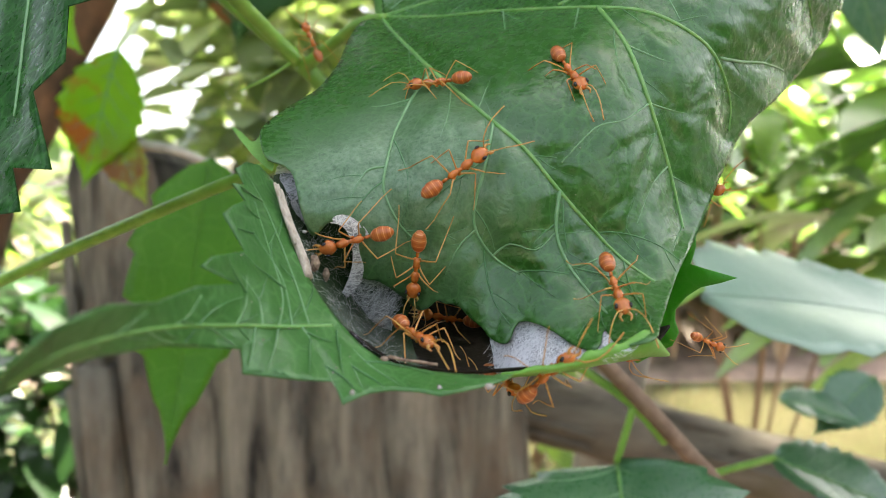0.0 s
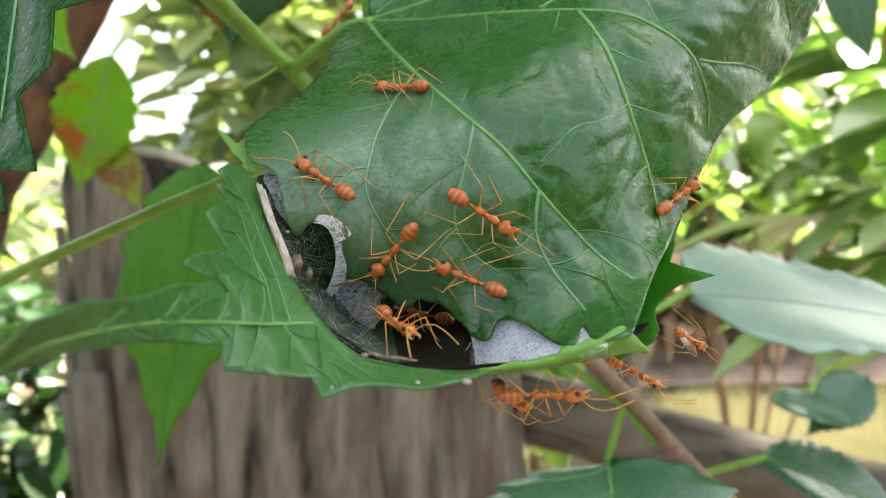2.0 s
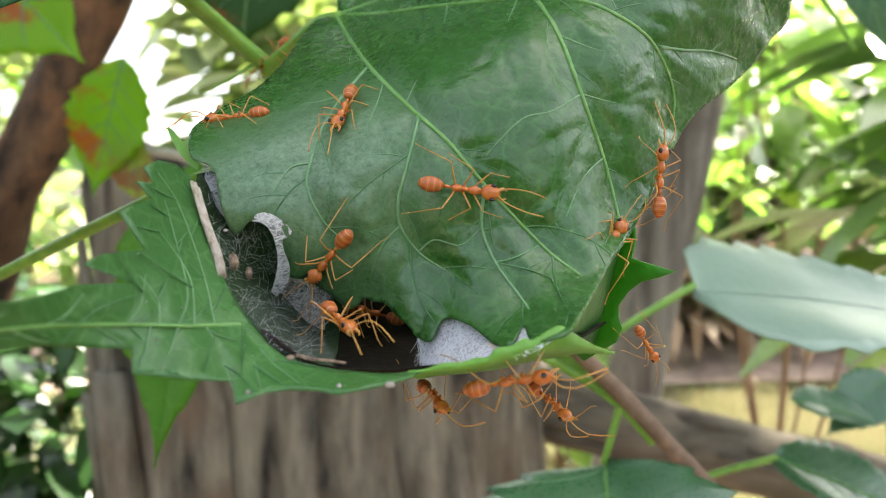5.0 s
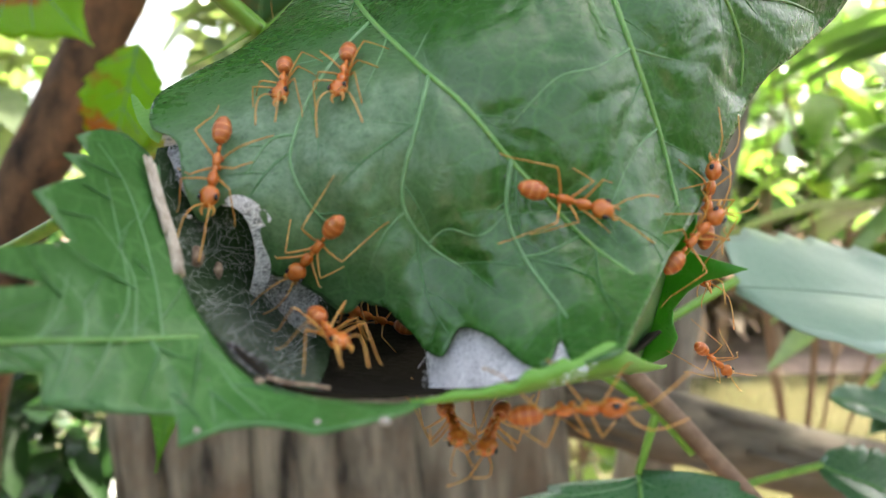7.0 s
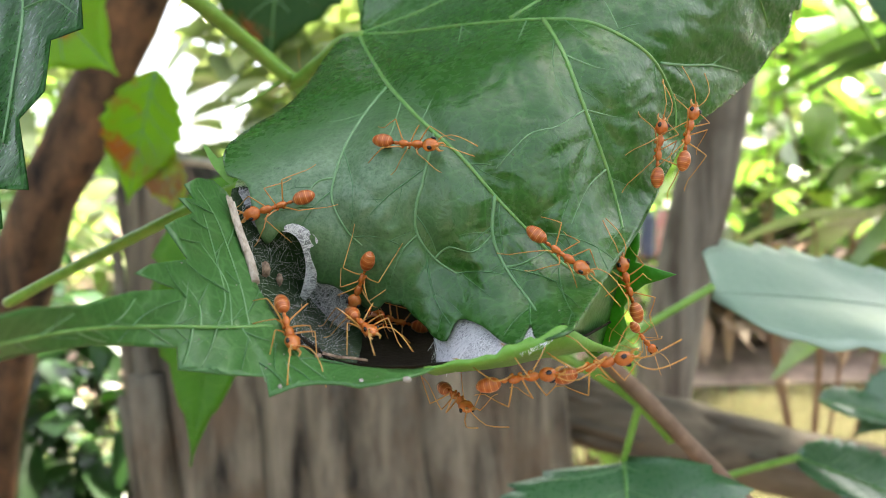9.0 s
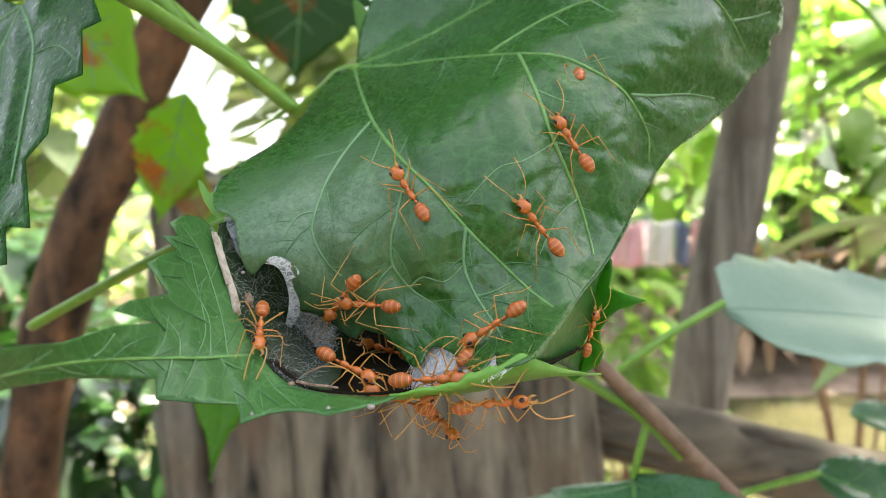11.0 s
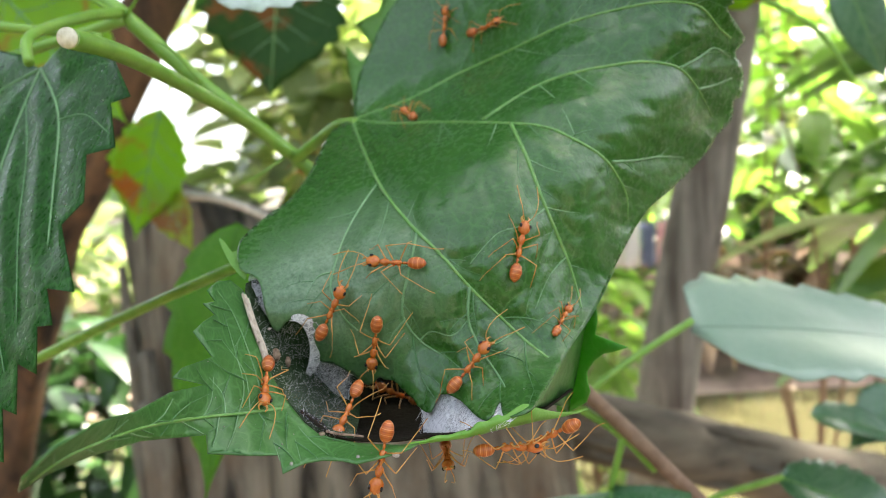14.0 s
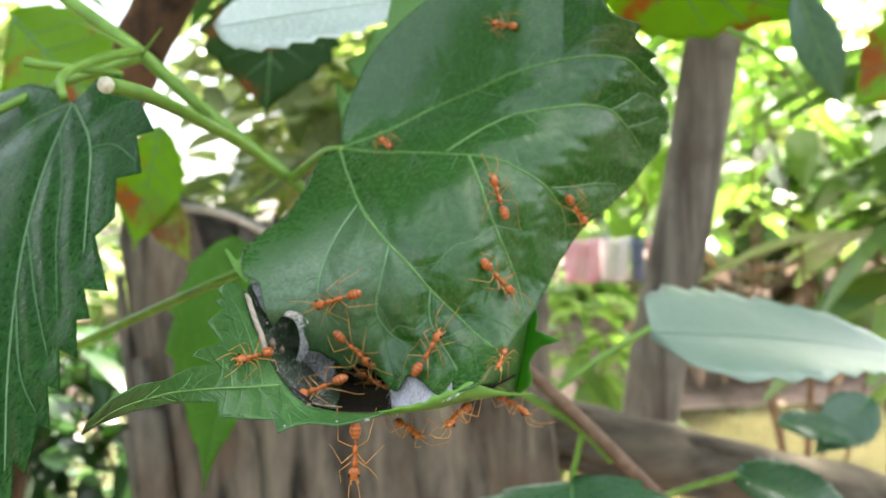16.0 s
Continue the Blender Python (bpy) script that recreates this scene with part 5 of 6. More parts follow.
def build_ant():
    ant = thing("weaver_ant", "orange-amber weaver ant with long thin legs", "ant", group="ants on the nest")

    def head(bm):
        ball(bm, (0, 0, 0), (0.80, 0.95, 0.62), rings=12, sides=16, shape=lambda s: 1.0 - 0.18 * s if s > -0.2 else 1.05)
    h = ant_part("head", ant, ANT, head, (0, 3.45, 1.80))
    for side in (-1, 1):
        ant_part("eye", h, EYE_DARK, lambda bm: ball(bm, (0, 0, 0), (0.17, 0.29, 0.27), rings=7, sides=9), (0.67 * side, 0.16, 0.30))
        ant_part("mandible", h, ANT_LEG, lambda bm: tube(bm, catmull([(0.10 * side, 0, 0.05), (0.34 * side, 0.38, -0.05), (0.16 * side, 0.80, -0.2)], 4), (0.20, 0.05), 6), (0.2 * side, 0.75, -0.12))

    def thorax(bm):
        ball(bm, (0, 1.85, 1.74), (0.44, 0.74, 0.46), rings=9, sides=12)
        ball(bm, (0, 1.00, 1.68), (0.22, 0.70, 0.25), rings=8, sides=10)
        ball(bm, (0, 0.15, 1.72), (0.36, 0.64, 0.42), rings=9, sides=12)
        tube(bm, [(0, 2.4, 1.72), (0, 2.75, 1.76)], (0.22, 0.2), 8)
        for _, side, coxa, _, _ in LEGS:
            ball(bm, coxa + Vector((0, 0, 0.05)), (0.16, 0.24, 0.24), rings=5, sides=7)
    ant_part("thorax", ant, ANT, thorax)

    def waist(bm):
        tube(bm, [(0, -0.4, 1.6), (0, -1.35, 1.6)], (0.12, 0.12), 7)
        ball(bm, (0, -0.85, 1.68), (0.18, 0.36, 0.26), rings=7, sides=9)
    ant_part("petiole", ant, ANT, waist)
    ant_part("gaster", ant, GASTER, lambda bm: ball(bm, (0, 0, 0), (0.80, 1.26, 0.75), rings=24, sides=16, shape=lambda s: (1.0 + 0.10 * s if s < 0 else 1.0) * (1 + 0.018 * math.cos(11 * s))), (0, -2.45, 1.85))
    for side in (-1, 1):
        def feeler(bm):
            tube(bm, catmull([(0, 0, 0), (0.55 * side, 0.7, 0.55), (0.95 * side, 1.75, 0.75)], 5), (0.065, 0.055), 6)
            tube(bm, catmull([(0.95 * side, 1.75, 0.75), (1.25 * side, 2.9, 0.35), (1.45 * side, 4.6, -0.5)], 6), (0.055, 0.065), 6)
        ant_part("antenna", ant, ANT_LEG, feeler, (0.22 * side, 4.15, 2.05))
    for row, side, coxa, foot, knee in LEGS:
        k = knee - coxa
        ankle = knee.lerp(foot, 0.68) - coxa
        ankle.z = 0.55 - coxa.z
        f = foot - coxa
        leg = ant_part("leg", ant, ANT_LEG, lambda bm: tube(bm, catmull([(0, 0, 0), k * 0.25 + Vector((0, 0, 0.15)), k * 0.7 + Vector((0, 0, 0.12)), k], 4), (0.100, 0.060), 7), coxa)
        ant_part("tibia", leg, ANT_LEG, lambda bm: tube(bm, catmull([k, k.lerp(ankle, 0.5) + Vector((0, 0, 0.08)), ankle], 4), (0.062, 0.050), 6))
        ant_part("tarsus", leg, ANT_LEG, lambda bm: tube(bm, catmull([ankle, ankle.lerp(f, 0.6) + Vector((0, 0, -0.08)), f], 4), (0.040, 0.052), 6))
    return ant


def stride(ant, k, rows):
    """Steps of the legs and sweeps of the feelers, wider where the ant moves faster."""
    rn = random.Random(k)
    legs = sorted((o for o in ant.children if o.name.startswith("leg")), key=lambda o: o.name)
    feelers = sorted((o for o in ant.children if o.name.startswith("antenna")), key=lambda o: o.name)
    offs = [rn.uniform(-9, 9) for _ in legs]
    rate, shift = rn.uniform(1.1, 1.5), rn.uniform(0, 6)

    def pace(t):
        for (t0, a), (t1, b) in zip(rows, rows[1:]):
            if t0 <= t <= t1:
                return min(1.0, (b.translation - a.translation).length / (t1 - t0) / 0.012)
        return 0.0
    steps = [0.2 * i for i in range(81)]
    for n, leg in enumerate(legs):
        row, side = LEGS[n][0], LEGS[n][1]
        base = leg.location.copy()
        phase = math.pi * ((row + (side > 0)) % 2)
        out = []
        for t in steps:
            p = 2 * math.pi * rate * t + phase + shift
            swing = (3 + 15 * pace(t)) * math.sin(p)
            lift = (1 + 9 * pace(t)) * max(0.0, math.cos(p))
            out.append((t, pose(*base, 0, -side * lift, side * (swing + offs[n]))))
        walk(leg, out)
    for n, feeler in enumerate(feelers):
        base = feeler.location.copy()
        walk(feeler, [(0.4 * i, pose(*base, 8 * math.sin(2.1 * 0.4 * i + n + shift), 0, 16 * math.sin(1.7 * 0.4 * i + 2 * n + shift) - (1 - 2 * n) * 4)) for i in range(41)])


first_ant = build_ant()

TRACKS = [
    [
        (0, 0.5, 102.2, 1313.5, -4, -36, 67), (0.5, -2.0, 103.0, 1313.0, 8, -34, 47), (1, -2.1, 103.0, 1313.0, 7, -35, 49), (1.5, -2.1, 103.3, 1313.2, 6, -35, 50),
        (2, -2.3, 103.4, 1313.2, 7, -34, 49), (2.5, -2.5, 103.7, 1313.3, 7, -34, 48), (3, -2.4, 103.2, 1313.0, 5, -35, 52), (3.5, -6.1, 101.4, 1310.8, -15, -32, 91),
        (4, -4.6, 98.4, 1309.2, -38, -0, 156), (6.5, -2.1, 98.3, 1309.9, -38, 10, 168), (7, -1.9, 96.7, 1308.8, -40, 11, 170), (7.5, -1.1, 94.6, 1307.3, -44, 10, 171),
        (8, 0.3, 91.9, 1304.6, -58, 13, 176), (8.5, 0.6, 92.7, 1305.7, -46, 30, -169), (9, 2.7, 92.5, 1306.4, -12, 51, -120), (9.83, 4.6, 91.7, 1305.5, 54, 34, -43),
        (10.67, 6.4, 90.9, 1304.6, 69, -13, -10), (11.5, 8.3, 90.1, 1303.7, 49, -60, 34), (12, 8.3, 89.7, 1303.1, -3, -75, 90), (12.5, 7.2, 89.9, 1303.3, 12, -72, 72),
        (13, 4.1, 90.4, 1303.8, 12, -64, 67), (13.5, 3.9, 90.4, 1303.9, 13, -63, 65), (14, 4.0, 90.4, 1303.9, 10, -63, 69), (14.5, 5.1, 90.3, 1303.9, 10, -65, 70),
        (15, 6.6, 90.4, 1304.4, 33, -59, 44), (15.5, 4.4, 89.6, 1301.6, -68, -63, 155), (16, -2.2, 89.9, 1299.7, -79, -76, 163),
    ],
    [
        (0, -9.8, 91.1, 1295.7, -147, -62, -128), (0.5, -10.4, 90.7, 1297.8, 101, -60, -9), (1, -11.5, 91.2, 1300.0, 54, -49, 27), (1.5, -11.5, 91.2, 1300.1, 52, -48, 28),
        (2, -11.4, 91.5, 1300.8, 44, -44, 31), (2.5, -11.6, 91.6, 1300.9, 43, -43, 32), (3, -14.4, 98.2, 1306.3, 29, -19, 14), (3.5, -16.5, 102.5, 1308.4, 25, -18, 13),
        (4, -16.9, 103.0, 1308.6, 24, -18, 15), (4.83, -17.7, 103.3, 1308.7, 1, -30, 70), (5.67, -18.5, 103.7, 1308.8, -23, -19, 126), (6.5, -19.3, 104.0, 1308.9, -29, 5, 172),
        (7, -13.7, 91.6, 1300.5, -66, -4, 179), (7.5, -13.9, 91.0, 1297.3, -108, -19, -169), (8, -13.9, 92.2, 1294.3, -122, 3, -180), (8.25, -12.4, 86.3, 1290.3, -77, 3, -158),
        (8.5, -10.9, 80.5, 1286.3, -33, -12, -142), (9, -10.9, 78.5, 1285.6, -32, -13, -146), (11.5, -13.8, 82.2, 1289.0, -32, -31, -157), (12, -15.8, 78.3, 1289.2, 2, -50, 154),
        (12.5, -15.6, 78.8, 1289.3, 1, -49, 155), (13, -15.6, 79.0, 1289.3, -0, -49, 156), (13.5, -15.1, 79.4, 1289.0, -28, -40, -166), (14, -15.3, 79.4, 1289.2, -38, -31, -148),
        (14.5, -15.5, 79.6, 1289.5, -38, -32, -149), (15, -15.6, 79.3, 1289.4, -38, -32, -148), (15.5, -16.3, 79.0, 1290.1, -10, -51, 170), (16, -16.6, 78.7, 1290.4, -0, -53, 159),
    ],
    [
        (0, 1.3, 90.0, 1301.8, 63, 49, -29), (0.5, 4.8, 89.6, 1302.0, 58, 66, -35), (1, 4.9, 89.4, 1300.2, -85, 69, -178), (1.5, 6.1, 89.3, 1299.3, -93, 65, 175),
        (2, 6.5, 89.2, 1298.4, -96, 57, 172), (2.5, 6.4, 89.3, 1298.5, -96, 56, 173), (3, 9.0, 89.3, 1299.8, -84, 78, -172), (3.5, 9.4, 89.3, 1300.1, -79, 79, -167),
        (4, 9.9, 89.3, 1300.0, -80, 78, -167), (6.5, 11.4, 89.5, 1300.6, -30, 86, -113), (7, 17.8, 90.3, 1296.6, -52, 70, -127), (7.5, 20.0, 88.7, 1292.7, -53, 27, -149),
        (8, 19.8, 88.2, 1292.2, -52, 22, -153), (8.5, 20.1, 88.5, 1292.4, -51, 27, -148), (9, 20.5, 89.1, 1292.9, -49, 37, -137), (9.83, 19.6, 87.4, 1290.8, -62, 3, 179),
        (10.67, 18.7, 85.7, 1288.8, -48, -30, 137), (11.5, 17.9, 84.0, 1286.7, -5, -39, 73), (11.75, 17.6, 86.1, 1289.7, 40, -31, 32), (12, 17.3, 88.2, 1292.7, 69, -5, 9),
        (12.5, 17.1, 89.6, 1296.3, 80, -1, 14), (13, 18.9, 91.1, 1300.3, 84, 18, 21), (13.5, 19.7, 91.6, 1301.8, 85, 16, 23), (14, 20.5, 92.4, 1304.9, 84, 18, 23),
        (14.5, 20.7, 93.0, 1307.7, 79, 14, 19), (15, 27.7, 97.6, 1314.8, 71, 51, 12), (15.5, 29.1, 98.3, 1313.9, 80, 60, 24), (16, 26.7, 98.0, 1315.8, 68, -7, 20),
    ],
    [
        (0, -2.8, 91.8, 1293.0, -114, -10, 174), (0.5, -2.9, 91.8, 1293.2, -114, -12, 175), (1, -3.0, 91.8, 1293.2, -114, -12, 175), (1.5, -3.2, 91.4, 1294.4, -113, -18, 179),
        (2, -3.1, 91.3, 1294.5, -118, -37, -171), (2.5, -3.7, 91.7, 1293.7, -119, -32, -173), (3, -3.7, 91.8, 1293.6, -120, -35, -171), (3.5, -3.8, 91.8, 1293.5, -120, -35, -171),
        (4, -3.8, 91.8, 1293.6, -121, -36, -170), (6.5, -4.1, 91.8, 1293.6, -122, -38, -167), (7, -4.1, 91.8, 1293.7, -122, -39, -167), (7.5, -4.2, 91.8, 1293.8, -123, -41, -165),
        (8, -4.1, 91.7, 1293.8, -124, -42, -164), (8.5, -3.0, 92.0, 1292.8, -116, -24, -180), (9, -3.0, 92.6, 1291.4, -117, -25, 179), (11.5, -2.5, 91.9, 1293.0, -121, -40, -169),
        (12, -2.9, 92.2, 1292.3, -121, -37, -172), (12.5, -2.9, 92.4, 1292.0, -120, -35, -173), (13, -2.9, 92.2, 1292.3, -120, -34, -174), (13.5, -2.2, 91.9, 1292.8, -117, -32, -176),
        (14, -0.2, 91.0, 1294.0, -109, -15, 175), (14.5, 0.5, 91.0, 1292.9, -112, 35, 155), (15, -0.3, 91.3, 1292.5, -113, 34, 154), (15.5, 0.0, 91.5, 1291.7, -114, 38, 150),
        (16, -0.7, 91.7, 1291.4, -115, 37, 150),
    ],
    [
        (0, -3.6, 83.5, 1283.1, -9, 1, -152), (0.5, -3.8, 83.5, 1283.1, -9, 1, -152), (1, -3.8, 83.5, 1283.1, -9, 1, -152), (1.5, -3.3, 83.5, 1283.6, -9, 1, -152),
        (2, -3.5, 83.5, 1284.0, -9, 1, -152), (2.5, -3.6, 83.5, 1284.2, -9, 1, -152), (3, -3.2, 83.5, 1284.1, -9, 1, -152), (3.5, -2.6, 83.5, 1284.3, -9, 1, -152),
        (4, -2.7, 83.5, 1284.5, -9, 1, -152), (6.5, -2.6, 83.5, 1284.4, -9, 1, -152), (7, -2.5, 83.5, 1284.4, -9, 1, -152), (7.5, -2.5, 83.5, 1284.3, -9, 1, -152),
        (8, -2.9, 83.5, 1284.2, -9, 1, -152), (8.5, -2.9, 83.5, 1284.3, -9, 1, -152), (9, -2.7, 83.5, 1284.1, -9, 1, -152), (11.5, -1.4, 84.0, 1282.9, -25, 43, -124),
        (12, -1.8, 84.0, 1283.7, -23, 44, -122), (12.5, -1.3, 84.0, 1283.6, -22, 45, -119), (13, -3.9, 84.0, 1282.7, -26, 43, -125), (13.25, -3.4, 84.0, 1282.9, -49, -1, 179),
        (13.5, -2.8, 84.0, 1283.1, -22, -44, 120), (14, -3.6, 84.0, 1284.0, -47, -14, 168), (14.5, -5.4, 84.0, 1283.5, -22, -44, 121), (15, -5.2, 84.0, 1284.0, -25, -43, 125),
        (15.5, -4.3, 84.0, 1284.0, -26, -43, 126), (16, -4.8, 84.0, 1283.9, -23, -44, 122),
    ],
    [
        (0, 19.1, 85.1, 1289.1, -39, 7, -179), (0.5, 16.9, 87.8, 1290.0, -38, -47, 128), (1, 9.3, 89.2, 1288.7, -66, -70, 135), (1.5, 8.0, 89.5, 1287.3, -76, -54, 141),
        (2, 6.5, 89.8, 1290.1, 103, -69, -30), (2.5, 8.3, 88.8, 1289.1, 86, -33, -18), (3, 10.9, 87.7, 1287.0, 66, 26, -37), (3.5, 19.6, 85.7, 1288.2, 26, 30, -52),
        (4, 25.6, 90.1, 1291.3, 31, 38, -19), (6.5, 29.0, 96.3, 1292.5, 90, 43, 27), (7, 30.5, 96.3, 1292.4, 90, 50, 27), (7.5, 31.9, 96.3, 1291.7, -90, 66, -153),
        (7.75, 32.6, 98.5, 1293.1, 94, 68, 34), (8, 33.3, 100.7, 1294.4, 90, 22, 34), (8.5, 35.4, 100.7, 1303.7, 90, 16, 34), (9, 34.9, 100.7, 1305.3, 90, 8, 34),
        (11.5, 22.1, 96.7, 1314.7, 50, -27, 23), (12, 15.8, 111.9, 1325.3, 31, -20, -5), (12.5, 16.3, 116.2, 1328.0, 33, -16, -14), (13, 12.3, 131.6, 1335.3, 32, -23, -10),
        (13.5, 12.7, 142.0, 1344.7, 64, -10, -31), (14, 10.1, 146.9, 1351.4, 77, 1, -26), (14.5, 15.9, 146.0, 1359.9, 78, 18, -33), (14.75, 22.7, 140.4, 1359.7, 70, -19, -28),
        (15, 29.5, 134.7, 1359.5, 53, -54, -13), (15.5, 32.7, 130.2, 1356.6, 44, -56, -2), (16, 32.3, 130.8, 1356.9, 40, -59, 2),
    ],
    [
        (0, 15.8, 97.2, 1314.7, -43, 19, -174), (0.5, 18.9, 91.7, 1304.0, -84, 21, -156), (1, 28.3, 96.3, 1293.0, -90, 26, -153), (1.5, 28.6, 96.3, 1294.9, -90, 62, -153),
        (2, 32.1, 100.7, 1299.6, 90, 63, 34), (2.5, 33.9, 100.7, 1301.4, 90, 53, 34), (3, 34.0, 100.7, 1301.3, 90, 52, 34), (3.5, 34.2, 100.7, 1301.4, 90, 42, 34),
        (4, 35.1, 100.7, 1300.0, 90, 19, 34), (6.5, 35.2, 100.7, 1301.2, 90, 2, 34), (7, 33.2, 100.7, 1295.6, 90, 10, 34), (7.5, 35.8, 100.7, 1296.2, 90, 26, 34),
        (8, 36.3, 100.7, 1302.5, 90, 39, 34), (8.5, 38.1, 100.7, 1305.9, 90, 33, 34), (9, 38.7, 100.7, 1307.3, 90, 17, 34), (11.5, 28.8, 108.9, 1328.5, 37, -15, -7),
        (12, 30.4, 115.3, 1334.8, 49, -17, -23), (12.5, 22.9, 123.6, 1336.1, 30, -39, 4), (13, 19.7, 138.3, 1348.2, 61, -37, -24), (13.5, 16.1, 144.5, 1355.1, 72, -38, -21),
        (13.75, 17.4, 142.2, 1352.0, 74, 20, -46), (14, 18.8, 139.8, 1349.0, 19, 66, -113), (14.5, 29.2, 118.7, 1336.9, -42, 34, 172), (15, 34.6, 104.3, 1324.1, -69, 17, -153),
        (15.5, 34.7, 103.7, 1322.4, -77, 26, -147), (16, 41.2, 108.9, 1314.6, -101, 50, -143),
    ],
    [
        (0, 10.3, 79.0, 1282.3, 135, 23, 22), (0.5, 9.0, 79.0, 1281.0, 158, 45, 60), (1, 9.1, 79.0, 1280.5, 170, 48, 77), (1.5, 12.1, 79.0, 1280.5, 177, 49, 86),
        (2, 12.0, 79.0, 1280.2, -179, 49, 92), (2.5, 12.2, 79.0, 1280.3, 179, 49, 89), (3, 12.0, 79.0, 1280.4, 178, 49, 88), (3.5, 15.3, 79.0, 1280.8, 177, 49, 86),
        (4, 14.3, 79.0, 1281.6, 163, 47, 68), (6.5, 17.1, 79.0, 1281.8, 168, 48, 74), (7, 17.2, 79.0, 1282.0, 170, 48, 76), (7.5, 17.2, 79.0, 1281.6, 164, 47, 68),
        (8, 17.2, 79.0, 1281.7, 165, 47, 70), (8.5, 17.5, 79.0, 1281.8, 170, 48, 77), (9, 15.3, 79.0, 1281.5, 163, 47, 67), (11.5, 17.2, 79.0, 1281.8, 172, 49, 79),
        (12, 17.8, 79.0, 1282.1, 172, 49, 79), (12.5, 17.5, 79.0, 1281.6, 170, 48, 77), (13, 17.3, 79.0, 1281.9, 168, 48, 75), (13.5, 17.6, 79.0, 1281.6, 169, 48, 75),
        (14, 17.9, 79.0, 1281.6, 176, 49, 84), (14.25, 18.7, 79.5, 1281.1, 166, 14, 27), (14.5, 19.4, 80.0, 1280.7, -170, -14, -25), (15, 18.4, 80.0, 1281.5, -174, -13, -20),
        (15.5, 18.6, 80.0, 1281.5, -173, -12, -17), (16, 18.0, 80.0, 1282.2, -170, -14, -25),
    ],
    [
        (0, 35.1, 102.8, 1280.8, -124, 63, 171), (0.5, 35.5, 102.8, 1280.8, -128, 66, 166), (1, 35.5, 102.8, 1280.8, -126, 65, 168), (1.5, 35.4, 102.8, 1280.7, -121, 61, 173),
        (2, 35.5, 102.8, 1280.8, -118, 58, 177), (2.5, 35.5, 102.8, 1280.8, -121, 60, 174), (3, 35.2, 102.8, 1280.6, -116, 55, 179), (3.5, 33.7, 102.8, 1279.2, -108, 38, -170),
        (4, 34.1, 102.8, 1280.3, -107, 33, -169), (6.5, 34.9, 102.8, 1279.8, -112, 47, -175), (7, 35.1, 102.8, 1279.8, -113, 50, -177), (7.5, 34.2, 102.8, 1280.3, -111, 47, -175),
        (8, 34.0, 102.8, 1280.2, -110, 43, -173), (8.5, 34.2, 102.8, 1280.2, -110, 42, -172), (9, 33.5, 102.8, 1280.8, -109, 41, -172), (10.25, 31.1, 99.5, 1283.7, 114, 68, 51),
        (11.5, 28.6, 96.3, 1286.7, 90, 3, 27), (12, 28.7, 96.3, 1288.9, 90, 9, 27), (12.5, 29.2, 96.3, 1289.4, 90, 4, 27), (13, 28.3, 96.3, 1290.6, 90, -6, 27),
        (13.5, 25.9, 91.3, 1292.5, 54, -6, 33), (14, 26.5, 92.9, 1293.9, 49, 41, 3), (14.25, 27.7, 92.8, 1293.1, -13, 54, -76), (14.5, 28.8, 92.8, 1292.3, -46, 20, -129),
        (15, 27.8, 90.0, 1290.6, -36, -17, -174), (15.5, 27.4, 87.7, 1289.3, -29, -13, -179), (16, 26.1, 83.7, 1287.6, -20, -7, 170),
    ],
    [
        (0, 7.1, 88.5, 1280.5, -173, 7, 22), (2, 10.0, 88.5, 1278.2, -173, 0, 18), (3, 11.4, 88.5, 1281.0, -172, 2, 8), (3.5, 8.0, 88.5, 1278.7, -173, 7, 18),
        (4, 7.5, 88.5, 1278.3, -173, 13, 29), (6.5, 8.0, 88.5, 1278.6, -172, 1, 6), (7, 8.0, 88.5, 1278.6, -173, -0, 12), (7.5, 8.5, 88.5, 1278.2, -173, 2, 24),
        (8, 8.6, 88.5, 1278.0, -174, 5, 33), (8.5, 8.7, 88.5, 1277.7, -174, 6, 34), (9, 8.3, 88.5, 1277.7, -173, 6, 27), (11.5, 10.4, 88.5, 1277.2, -173, 14, 31),
        (12, 10.4, 88.5, 1277.8, -174, 13, 35), (13, 5.9, 88.5, 1276.5, -173, 4, 20), (13.5, 9.0, 88.5, 1278.7, -172, -2, 9), (14, 9.1, 88.5, 1278.4, -172, -4, 6),
        (14.5, 8.8, 88.5, 1278.4, -173, -1, 14), (15, 8.7, 88.5, 1278.0, -173, 5, 27), (15.5, 8.7, 88.5, 1278.2, -174, 9, 34), (16, 9.0, 88.5, 1278.0, -173, 11, 34),
    ],
    [
        (0, 24.1, 108.0, 1280.7, -160, 12, 49), (1, 29.0, 110.0, 1277.3, -160, 12, 49), (1.5, 30.9, 112.0, 1275.2, -158, 16, 63), (2, 31.7, 112.0, 1275.4, -155, 17, 68),
        (2.5, 31.9, 112.0, 1275.3, -155, 17, 68), (3, 32.2, 108.0, 1275.7, -146, 17, 65), (3.5, 26.4, 98.0, 1276.5, -142, 13, 52), (4, 26.5, 98.0, 1276.9, -149, 13, 53),
        (5.25, 19.7, 93.0, 1275.9, -167, 1, 20), (6.5, 12.5, 88.5, 1278.2, -174, -13, -20), (7, 11.7, 88.5, 1278.0, -168, -11, -15), (7.5, 12.8, 88.5, 1277.4, -174, -14, -23),
        (8, 15.0, 88.5, 1277.9, -174, 1, 19), (8.17, 18.3, 85.3, 1279.7, -159, 15, 75), (8.33, 21.7, 82.2, 1281.5, 42, 170, -46), (8.5, 25.0, 79.0, 1283.3, -132, -10, -171),
